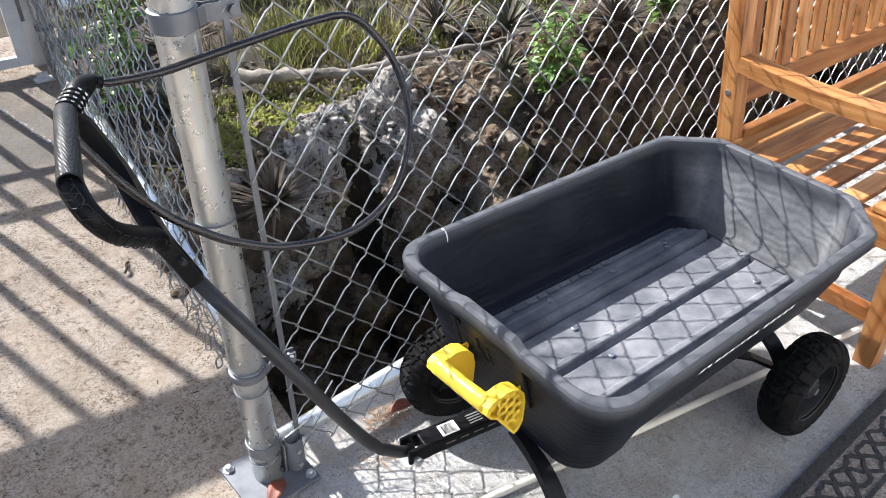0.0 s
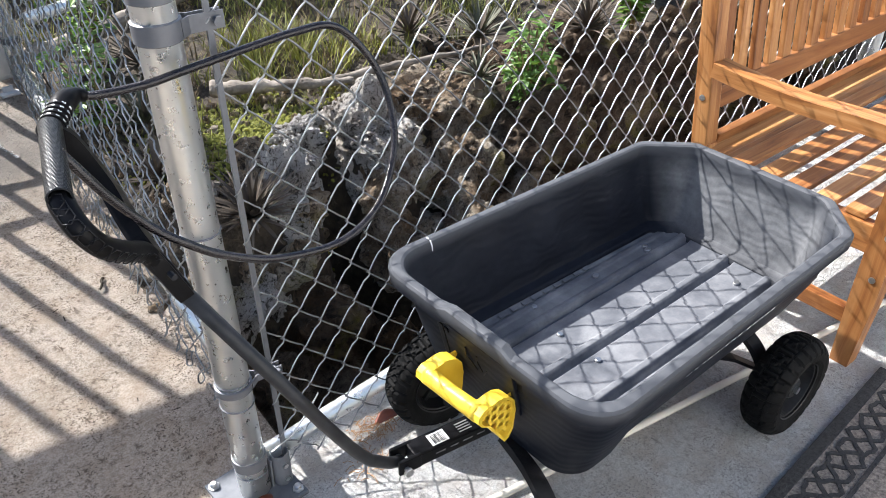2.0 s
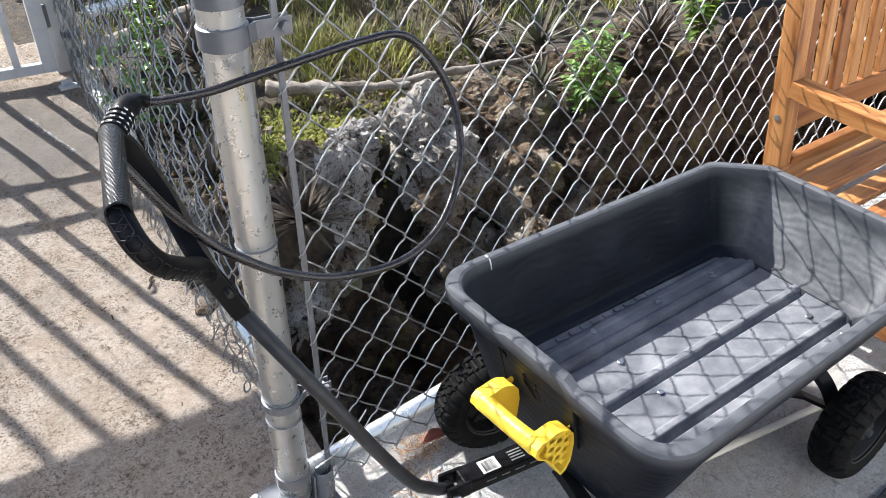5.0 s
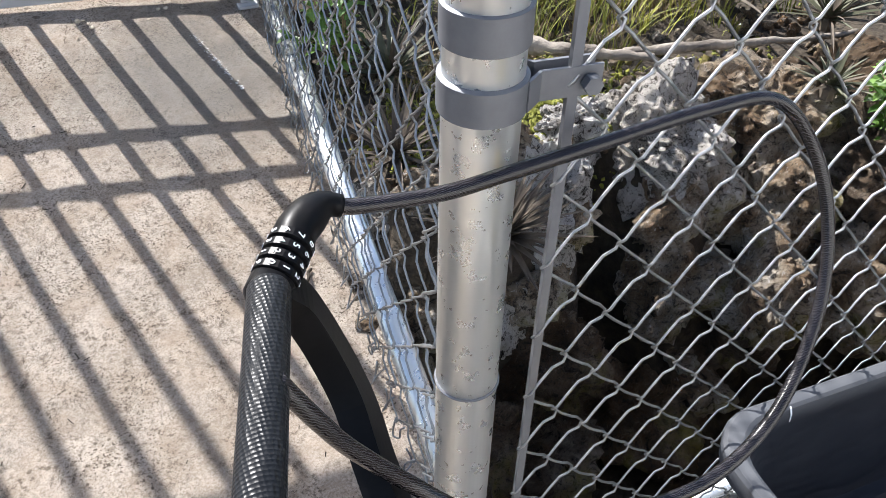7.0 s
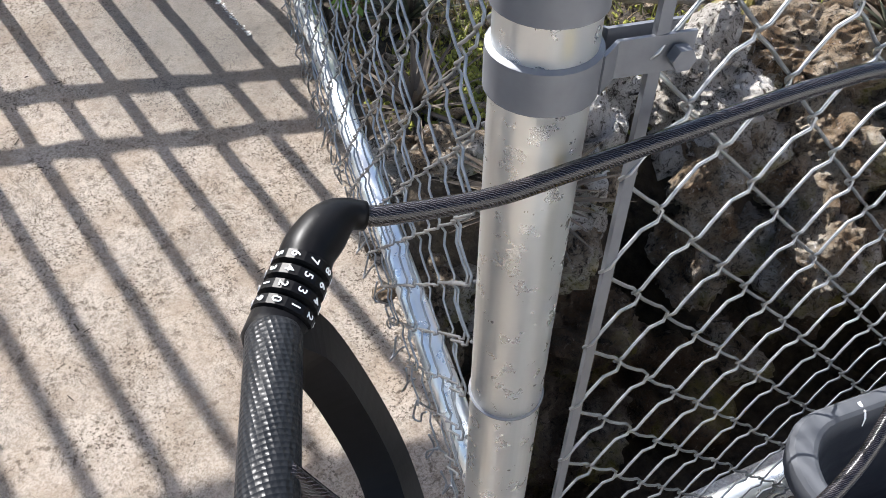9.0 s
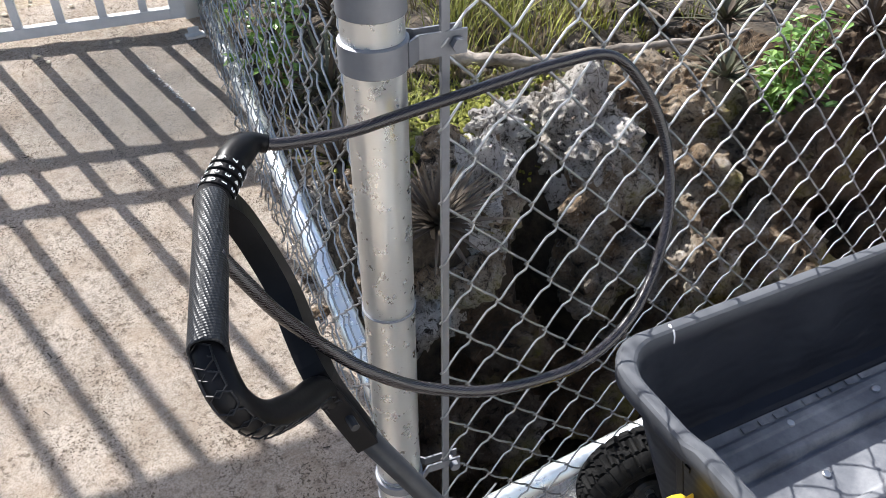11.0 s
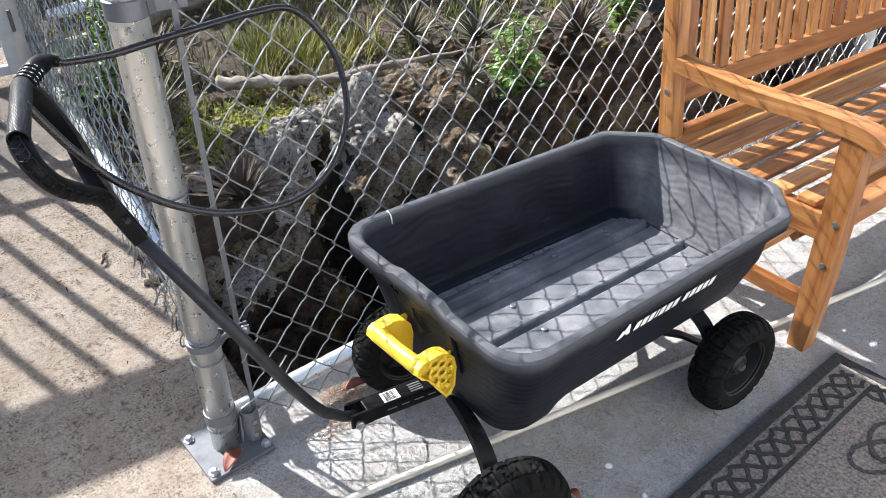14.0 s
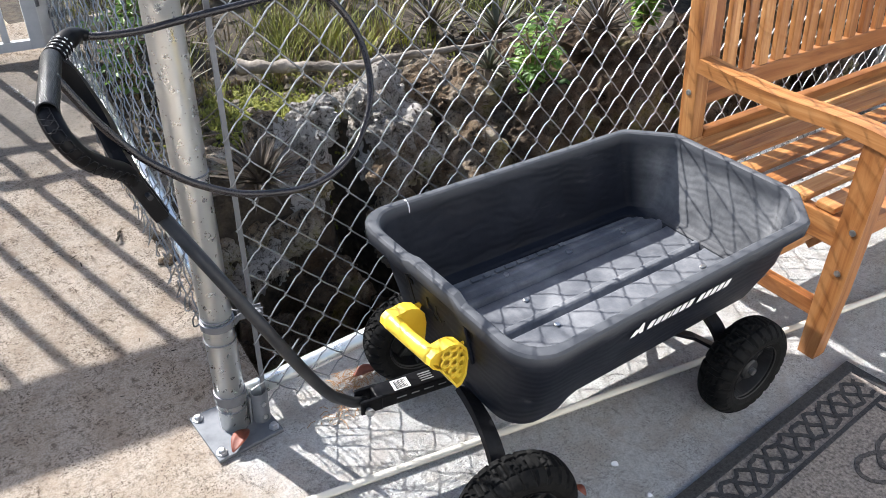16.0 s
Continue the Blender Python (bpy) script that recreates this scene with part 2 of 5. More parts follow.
def wood():
    m, nt, p = material("oiled_teak", 0.42, 0, 0.45)
    info = nt.nodes.new("ShaderNodeObjectInfo")
    co = nt.nodes.new("ShaderNodeTexCoord")
    add = nt.nodes.new("ShaderNodeVectorMath")
    add.operation = "ADD"
    mul = nt.nodes.new("ShaderNodeVectorMath")
    mul.operation = "SCALE"
    mul.inputs["Scale"].default_value = 7.0
    cmb = nt.nodes.new("ShaderNodeCombineXYZ")
    for i in range(3):
        nt.links.new(info.outputs["Random"], cmb.inputs[i])
    nt.links.new(cmb.outputs[0], mul.inputs[0])
    nt.links.new(co.outputs["UV"], add.inputs[0])
    nt.links.new(mul.outputs[0], add.inputs[1])
    mp = nt.nodes.new("ShaderNodeMapping")
    mp.inputs["Scale"].default_value = (1.6, 26.0, 26.0)
    nt.links.new(add.outputs[0], mp.inputs[0])
    n = node(nt, "ShaderNodeTexNoise", Scale=1.6, Detail=7.0, Roughness=0.62, Distortion=0.8)
    nt.links.new(mp.outputs[0], n.inputs["Vector"])
    c = ramp(nt, n.outputs["Fac"], [(0.30, (0.14, 0.050, 0.014)), (0.44, (0.31, 0.132, 0.040)), (0.56, (0.40, 0.195, 0.070)), (0.7, (0.50, 0.275, 0.115))])
    tone = ramp(nt, info.outputs["Random"], [(0.0, (0.58, 0.47, 0.40)), (0.35, (0.82, 0.76, 0.70)), (0.7, (1.0, 0.98, 0.96)), (1.0, (1.06, 1.08, 1.10))])
    c = mix(nt, 1.0, c, tone, "MULTIPLY")
    nt.links.new(c, p.inputs["Base Color"])
    bump(nt, p, n.outputs["Fac"], 0.15, 0.002)
    return m


mat_wood = wood()


def rock_mat(name="pitted_limestone", grey=False, earthy=False):
    m, nt, p = material(name, 0.97, 0, 0.12)
    big = noise_tex(nt, 5.0, 9, 0.70)
    grain = noise_tex(nt, 48, 9, 0.80, dist=0.8)
    pits = noise_tex(nt, 20, 9, 0.78, dist=0.5)
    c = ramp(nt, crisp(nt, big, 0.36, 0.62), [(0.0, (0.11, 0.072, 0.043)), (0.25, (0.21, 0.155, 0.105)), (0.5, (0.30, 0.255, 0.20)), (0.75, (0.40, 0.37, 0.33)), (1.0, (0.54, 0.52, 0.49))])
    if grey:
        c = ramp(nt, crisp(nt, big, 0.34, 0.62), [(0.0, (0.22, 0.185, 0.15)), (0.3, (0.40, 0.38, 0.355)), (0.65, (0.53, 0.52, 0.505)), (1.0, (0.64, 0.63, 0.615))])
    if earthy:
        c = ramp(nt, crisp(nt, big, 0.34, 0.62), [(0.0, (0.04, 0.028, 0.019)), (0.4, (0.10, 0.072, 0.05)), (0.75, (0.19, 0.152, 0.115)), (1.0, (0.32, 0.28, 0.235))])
    info = nt.nodes.new("ShaderNodeObjectInfo")
    c = mix(nt, 1.0, c, ramp(nt, info.outputs["Random"], [(0, (0.88, 0.78, 0.66)), (0.5, (0.98, 0.95, 0.91)), (1, (1, 1, 1))]), "MULTIPLY")
    # hollows darkened in colour as well, shade laid where the bump sinks
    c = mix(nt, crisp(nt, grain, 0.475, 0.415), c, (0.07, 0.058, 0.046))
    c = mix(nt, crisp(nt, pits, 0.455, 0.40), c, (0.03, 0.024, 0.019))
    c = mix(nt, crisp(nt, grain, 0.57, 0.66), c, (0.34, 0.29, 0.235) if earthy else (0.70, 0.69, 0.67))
    if not grey:
        c = mix(nt, mix(nt, 0.7, (0, 0, 0), crisp(nt, noise_tex(nt, 3.2, 6, 0.65), 0.56, 0.66)), c, (0.27, 0.235, 0.06))
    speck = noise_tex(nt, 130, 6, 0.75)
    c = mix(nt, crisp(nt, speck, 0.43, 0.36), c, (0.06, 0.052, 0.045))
    nt.links.new(c, p.inputs["Base Color"])
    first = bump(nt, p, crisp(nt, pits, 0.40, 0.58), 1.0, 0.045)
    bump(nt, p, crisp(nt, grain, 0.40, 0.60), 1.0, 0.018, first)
    return m


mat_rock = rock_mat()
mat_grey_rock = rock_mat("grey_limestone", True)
mat_earthy_rock = rock_mat("earthy_shaded_rock", False, True)
mat_soil = simple("leaf_litter_soil", (0.014, 0.010, 0.006), (0.060, 0.044, 0.027), 26, 0.95, 0, 0.9, 0.02, 70)
mat_moss = simple("moss", (0.075, 0.085, 0.012), (0.24, 0.24, 0.032), 30, 0.95, 0, 0.7, 0.01, 160, island=True)
mat_grass = simple("grass", (0.030, 0.046, 0.007), (0.33, 0.33, 0.045), 3, 0.7, 0, 0.1, island=True)
mat_dry = simple("dry_grass", (0.045, 0.032, 0.016), (0.23, 0.165, 0.08), 5, 0.85, 0, 0.1, island=True)
mat_agave = simple("bromeliad_leaf", (0.030, 0.038, 0.018), (0.11, 0.105, 0.058), 8, 0.65, 0, 0.2, island=True)
mat_dead = simple("dead_bromeliad_leaf", (0.020, 0.014, 0.010), (0.14, 0.108, 0.075), 8, 0.8, 0, 0.2, island=True)
mat_log = simple("grey_driftwood", (0.075, 0.06, 0.047), (0.27, 0.235, 0.195), 9, 0.9, 0, 0.8, 0.01, 60)
mat_redleaf = simple("fallen_leaf", (0.10, 0.020, 0.009), (0.21, 0.046, 0.018), 40, 0.6, 0, 0.3)
mat_debris = simple("dry_needles", (0.30, 0.15, 0.06), (0.45, 0.27, 0.13), 40, 0.9, 0, 0.2)


def leaf_mat():
    m, nt, p = material("green_leaf", 0.45)
    g = nt.nodes.new("ShaderNodeNewGeometry")
    c = ramp(nt, g.outputs["Random Per Island"], [(0, (0.035, 0.085, 0.018)), (0.5, (0.085, 0.18, 0.038)), (1, (0.19, 0.30, 0.075))])
    nt.links.new(c, p.inputs["Base Color"])
    t = nt.nodes.new("ShaderNodeBsdfTranslucent")
    nt.links.new(mix(nt, 0.5, c, (0.35, 0.5, 0.06)), t.inputs[0])
    ms = nt.nodes.new("ShaderNodeMixShader")
    ms.inputs[0].default_value = 0.4
    nt.links.new(p.outputs[0], ms.inputs[1])
    nt.links.new(t.outputs[0], ms.inputs[2])
    nt.links.new(ms.outputs[0], nt.nodes["Material Output"].inputs[0])
    return m


mat_leaf = leaf_mat()
mat_rug = simple("rug_pile", (0.085, 0.072, 0.062), (0.33, 0.285, 0.245), 120, 0.98, 0, 0.8, 0.006, 300)
mat_rug_mid = simple("rug_brown_pile", (0.02, 0.018, 0.018), (0.10, 0.09, 0.082), 160, 0.98, 0, 0.8, 0.006, 300)
mat_rug_dark = simple("rug_dark_pile", (0.010, 0.0105, 0.012), (0.05, 0.049, 0.05), 150, 0.98, 0, 0.8, 0.006, 300)


# ---- builders ----
def part(name, bm, mat, parent=None, label="", smooth=False, at=None):
    me = bpy.data.meshes.new(name)
    bm.to_mesh(me)
    bm.free()
    if smooth:
        me.shade_smooth()
    me.materials.append(mat)
    ob = new(name, me)
    if parent is not None:
        ob.parent = parent
    if at is not None:
        ob.matrix_basis = at
    if label:
        ob["label"] = label
    return ob


def thing(name, label, category, m=None, group="", kind=""):
    ob = new(name)
    if m is not None:
        ob.matrix_world = m
    return tagged(ob, label, category, group, kind)


def share(ob, parent, m):
    """Another object on the same mesh."""
    o = ob.copy()
    scene.collection.objects.link(o)
    o.parent = parent
    o.matrix_basis = m
    return o


def box(bm, sx, sy, sz, m=None, bevel=0.0, seg=2):
    """A box centred on the origin of m, its long side along x for the grain; its edges are rounded."""
    r = bmesh.ops.create_cube(bm, size=1.0, matrix=(m or Matrix()) @ Matrix.Diagonal((sx, sy, sz, 1)))
    if bevel:
        vs = set(r["verts"])
        es = [e for e in bm.edges if e.verts[0] in vs and e.verts[1] in vs]
        bmesh.ops.bevel(bm, geom=es, offset=bevel, segments=seg, affect="EDGES", profile=0.6)
    return bm


def board_uv(ob, axis=0):
    """Metres along the board's grain as UV."""
    me = ob.data
    uv = me.uv_layers.new(name="UVMap")
    order = [axis] + [a for a in range(3) if a != axis]
    for lp in me.loops:
        co = me.vertices[lp.vertex_index].co
        uv.data[lp.index].uv = (co[order[0]], co[order[1]] + 0.7 * co[order[2]])
    return ob


def frames_along(path):
    pts = [Vector(p) for p in path]
    out, up = [], None
    for i, p in enumerate(pts):
        d = (pts[min(i + 1, len(pts) - 1)] - pts[max(i - 1, 0)]).normalized()
        if up is None:
            up = Vector((0, 0, 1)) if abs(d.z) < 0.9 else Vector((0, 1, 0))
        side = d.cross(up).normalized()
        up = side.cross(d).normalized()
        out.append((p, side, up))
    return out


def tube(bm, path, radius, sides=8, flat=1.0, caps=True, closed=False):
    """A round or flattened bar along a path; radius may be one number or one a point."""
    rings = []
    for i, (p, s, u) in enumerate(frames_along(path)):
        r = radius[i] if isinstance(radius, (list, tuple)) else radius
        rings.append([bm.verts.new(p + s * (r * math.cos(a)) + u * (r * flat * math.sin(a))) for a in (2 * math.pi * k / sides for k in range(sides))])
    pairs = list(zip(rings, rings[1:])) + ([(rings[-1], rings[0])] if closed else [])
    for a, b in pairs:
        for k in range(sides):
            bm.faces.new((a[k], a[(k + 1) % sides], b[(k + 1) % sides], b[k]))
    if caps and not closed:
        bm.faces.new(rings[0][::-1])
        bm.faces.new(rings[-1])
    return bm


def strap(bm, path, width, thick, up=(0, 0, 1)):
    """A flat bar with a rectangular section along a path."""
    pts = [Vector(p) for p in path]
    rings = []
    up = Vector(up)
    for i, p in enumerate(pts):
        d = (pts[min(i + 1, len(pts) - 1)] - pts[max(i - 1, 0)]).normalized()
        s = d.cross(up).normalized()
        u = s.cross(d).normalized()
        rings.append([bm.verts.new(p + s * (width / 2 * a) + u * (thick / 2 * b)) for a, b in ((-1, -1), (1, -1), (1, 1), (-1, 1))])
    for a, b in zip(rings, rings[1:]):
        for k in range(4):
            bm.faces.new((a[k], a[(k + 1) % 4], b[(k + 1) % 4], b[k]))
    bm.faces.new(rings[0][::-1])
    bm.faces.new(rings[-1])
    return bm


def smooth_path(points, n=10, closed=False):
    """Catmull-Rom through the points."""
    P = [Vector(p) for p in points]
    out = []
    cnt = len(P) if closed else len(P) - 1
    for i in range(cnt):
        if closed:
            a, b, c, d = P[i - 1], P[i], P[(i + 1) % len(P)], P[(i + 2) % len(P)]
        else:
            a, b, c, d = P[max(i - 1, 0)], P[i], P[i + 1], P[min(i + 2, len(P) - 1)]
        for k in range(n):
            t = k / n
            out.append(0.5 * ((2 * b) + (c - a) * t + (2 * a - 5 * b + 4 * c - d) * t * t + (3 * b - a - 3 * c + d) * t ** 3))
    if not closed:
        out.append(P[-1])
    return out


def lathe(bm, profile, sides=24, m=None, caps=True):
    """Turn (radius, height) pairs round z."""
    m = m or Matrix()
    rings = []
    for r, z in profile:
        rings.append([bm.verts.new(m @ Vector((r * math.cos(2 * math.pi * k / sides), r * math.sin(2 * math.pi * k / sides), z))) for k in range(sides)])
    for a, b in zip(rings, rings[1:]):
        for k in range(sides):
            bm.faces.new((a[k], a[(k + 1) % sides], b[(k + 1) % sides], b[k]))
    if caps and profile[0][0] > 1e-5:
        bm.faces.new(rings[0][::-1])
    if caps and profile[-1][0] > 1e-5:
        bm.faces.new(rings[-1])
    return bm


def grid(bm, xs, ys, height):
    vs = [[bm.verts.new((x, y, height(x, y))) for x in xs] for y in ys]
    for a, b in zip(vs, vs[1:]):
        for i in range(len(xs) - 1):
            bm.faces.new((a[i], a[i + 1], b[i + 1], b[i]))
    return bm


def span(a, b, step):
    n = max(1, round((b - a) / step))
    return [a + (b - a) * i / n for i in range(n + 1)]


def clamp01(v):
    return max(0.0, min(1.0, v))


def ease(v):
    v = clamp01(v)
    return v * v * (3 - 2 * v)


# ---- ground ----
def ramp_z(y):
    u = max(0.0, min(y, 3.4) - 1.45)
    return 0.19 * (u - 0.25 * (1 - math.exp(-u / 0.25)))


def ground_z(x, y):
    """The open ground: a pit behind the fence, a rock bank, and a slowly rising plateau."""
    plateau = 0.235 + 0.035 * max(0.0, min(y - 2.0, 8.0))
    lip = 1.82 - 0.22 * ease((x - 1.5) / 1.2) + 0.26 * math.exp(-((x - 1.26) / 0.085) ** 2) + 0.08 * noise.noise(Vector((x * 3.1, 0.3, 0)))
    bank = ease((y - (lip - 0.22)) / 0.34)
    low = -0.62
    z = low + (plateau - low) * bank
    if y > lip + 0.1:
        z += 0.03 * noise.fractal(Vector((x * 2.7, y * 2.7, 0.5)), 1.0, 2.0, 4) * ease((y - lip) / 0.5)
    edge = ease((x - 0.50 - 0.1237 * max(0.0, min(y, 3.4) - 1.24)) / 0.14)
    left = ramp_z(y) - 0.10 if y < 3.4 else ramp_z(3.4) - 0.02 + 0.02 * noise.noise(Vector((x * 4, y * 4, 1)))
    z = left + (z - left) * edge
    if y < 1.20:
        z = -0.16
    elif y < 1.24:
        z = -0.16 + (z + 0.16) * (y - 1.20) / 0.04
    return z


def build_ground():
    bm = bmesh.new()
    far = [-220, -120, -60, -30, -15, -8, -4, -2]
    xs = far + span(-1.6, 0.4, 0.2) + span(0.44, 4.2, 0.035) + [4.6, 5.2, 6, 8, 11, 16, 30, 60, 120, 220]
    ys = [-220, -120, -60, -30, -15, -8, -4, -2, 0, 1.0] + span(1.16, 3.6, 0.03) + span(3.7, 6, 0.12) + [6.5, 7.5, 9, 12, 18, 30, 60, 120, 220]
    grid(bm, xs, ys, ground_z)
    tagged(part("ground", bm, mat_soil, smooth=True), "brown soil with leaf litter behind the fence", "ground", kind="structure")

    bm = bmesh.new()
    xs, ys = span(-2.2, 4.6, 0.2), span(-3.0, 1.235, 0.2)
    grid(bm, xs, ys, lambda x, y: 0.0)
    ring = bmesh.ops.extrude_face_region(bm, geom=bm.faces[:])
    bmesh.ops.translate(bm, vec=(0, 0, -0.14), verts=[v for v in ring["geom"] if isinstance(v, bmesh.types.BMVert)])
    bmesh.ops.recalc_face_normals(bm, faces=bm.faces[:])
    tagged(part("pavement", bm, mat_slab), "pale grey concrete slab under cart and bench", "pavement", kind="structure")

    bm = bmesh.new()
    side = lambda y: 0.572 + 0.1237 * (y - 1.24)
    ys = span(1.185, 3.42, 0.028)
    rows = []
    for y in ys:
        edge = side(y)
        rows.append([bm.verts.new((x, y, ramp_z(y) + 0.003 * ease((y - 1.22) / 0.2) - 0.003 + 0.004 * ease((y - 1.185) / 0.05) + 0.006 * ease((y - 1.22) / 0.2) * noise.fractal(Vector((x * 9, y * 9, 0)), 1.0, 2.0, 4))) for x in [-2.2, -1.6, -1.2, -0.9] + [-0.7 + (edge + 0.7) * i / 34 for i in range(35)]])
    for a, b in zip(rows, rows[1:]):
        for i in range(len(a) - 1):
            bm.faces.new((a[i], a[i + 1], b[i + 1], b[i]))
    ring = bmesh.ops.extrude_face_region(bm, geom=bm.faces[:])
    bmesh.ops.translate(bm, vec=(0, 0, -0.13), verts=[v for v in ring["geom"] if isinstance(v, bmesh.types.BMVert)])
    bmesh.ops.recalc_face_normals(bm, faces=bm.faces[:])
    for fc in bm.faces:
        fc.smooth = fc.normal.z > 0.5
    tagged(part("ramp", bm, mat_ramp), "sandy rough concrete ramp rising to the gate", "ramp", kind="structure")

    bm = bmesh.new()
    grid(bm, span(-4, 0.62, 0.1), span(3.4, 8.0, 0.1), lambda x, y: ramp_z(3.4) - 0.016 + 0.022 * ease((y - 3.4) / 0.4) + 0.010 * noise.fractal(Vector((x * 6, y * 6, 3)), 1.0, 2.0, 3))
    tagged(part("gravel_ground", bm, mat_gravel, smooth=True), "sunlit sandy gravel beyond the gate", "gravel", kind="structure")


build_ground()


def loose_gravel():
    rnd = random.Random(33)
    bm = bmesh.new()
    for i in range(900):
        x, y = rnd.uniform(-2.4, 0.55), 3.42 + 1.6 * rnd.random() ** 1.5
        r = rnd.uniform(0.003, 0.010)
        z = ramp_z(3.4) - 0.016 + 0.022 * ease((y - 3.4) / 0.4)
        res = bmesh.ops.create_icosphere(bm, subdivisions=1, radius=r, matrix=pose(x, y, z + r * 0.3, rnd.uniform(0, 180), rnd.uniform(0, 180), 0) @ Matrix.Diagonal((1.3, 1, 0.7, 1)))
        for v in res["verts"]:
            v.co += Vector((rnd.uniform(-1, 1), rnd.uniform(-1, 1), rnd.uniform(-1, 1))) * r * 0.2
    for i in range(70):
        x, y = rnd.uniform(-1.2, 0.5), rnd.uniform(3.02, 3.4)
        r = rnd.uniform(0.003, 0.009)
        bmesh.ops.create_icosphere(bm, subdivisions=1, radius=r, matrix=pose(x, y, ramp_z(y) + 0.006 + r * 0.3, rnd.uniform(0, 180), 0, 0) @ Matrix.Diagonal((1.3, 1, 0.7, 1)))
    tagged(part("loose_gravel", bm, mat_stone), "loose sandy gravel stones at the gate", "gravel", kind="stuff")


loose_gravel()

# unseen house wall added behind the viewer: closes the patio, bounces sun
bm = bmesh.new()
box(bm, 5.8, 0.2, 2.8, pose(1.7, -2.05, 1.4), 0.01)
tagged(part("wall_south", bm, mat_stucco), "unseen white stucco wall added to close the patio and bounce sun", "wall", kind="structure")


# ---- chain-link fences ----
HALF_W, HALF_H = 0.0443, 0.050


def wire_mesh(name, rows, phase):
    """One zigzag wire that hooks round its neighbours at every bend."""
    bm = bmesh.new()
    r = 0.0018
    path = []
    for j in range(rows + 1):
        right = (j + phase) % 2
        x = HALF_W + 0.0028 if right else -0.0028
        z = j * HALF_H
        s = 1 if right else -1
        path += [(x - s * 0.0058, -0.0035 * s, z - 0.0064), (x, 0.0, z), (x - s * 0.0058, 0.0035 * s, z + 0.0064)]
        if j < rows:
            nx = -0.0028 if right else HALF_W + 0.0028
            for u, bow in ((0.32, 0.0004), (0.68, -0.0004)):
                path.append((x + (nx - x) * u + bow * 0.6, 0.003 * s * (1 - 2 * u), z + HALF_H * u + bow * -s))
    tube(bm, path, r, 5, caps=False)
    me = bpy.data.meshes.new(name)
    bm.to_mesh(me)
    bm.free()
    me.shade_smooth()
    me.materials.append(mat_wire)
    return me


def hang_wires(parent, count, origin, along, shear, rows, wob=0.0):
    a = Vector(along).normalized()
    turn = Matrix((a, Vector((0, 0, 1)).cross(a), Vector((0, 0, 1)))).transposed().to_4x4()
    kinds = [wire_mesh("wire", rows, 0), wire_mesh("wire", rows, 1)]
    for i in range(count):
        ob = new("wire", kinds[i % 2])
        ob.parent = parent
        n = wob * noise.noise(Vector((i * 0.6, 0, 0)))
        ob.matrix_basis = Matrix.Translation(Vector(origin) + a * (i * HALF_W) + Vector((0, 0, shear * i)) + turn.col[1].to_3d() * n) @ turn


def clamp_band(parent, x, y, z, r, h, reach=0.0, direction=(1, 0, 0), bolt=True, name="tension_band"):
    bm = bmesh.new()
    lathe(bm, [(r + 0.0005, -h / 2), (r + 0.0035, -h / 2 + 0.002), (r + 0.0035, h / 2 - 0.002), (r + 0.0005, h / 2)], 28, pose(x, y, z))
    if reach:
        d = Vector(direction).normalized()
        s = Vector((-d.y, d.x, 0))
        for k in (-1, 1):
            c = Vector((x, y, z)) + s * (k * 0.008)
            strap(bm, [c + d * (r - 0.004) + s * (k * 0.014), c + d * (r + 0.012), c + d * (r + reach)], 0.003, h * 0.8, up=(0, 0, 1))
    band = part(name, bm, mat_band, parent, "dull grey galvanized band", smooth=True)
    band.data.set_sharp_from_angle(angle=radians(35))
    if reach and bolt:
        bm = bmesh.new()
        c = Vector((x, y, z)) + Vector(direction).normalized() * (r + reach - 0.012)
        s = Vector((-direction[1], direction[0], 0)).normalized()
        tube(bm, [c - s * 0.016, c + s * 0.016], 0.004, 8)
        tube(bm, [c - s * 0.021, c - s * 0.012], 0.0085, 6)
        part("bolt", bm, mat_band, band)
    return band


POST = (0.454, 1.165)


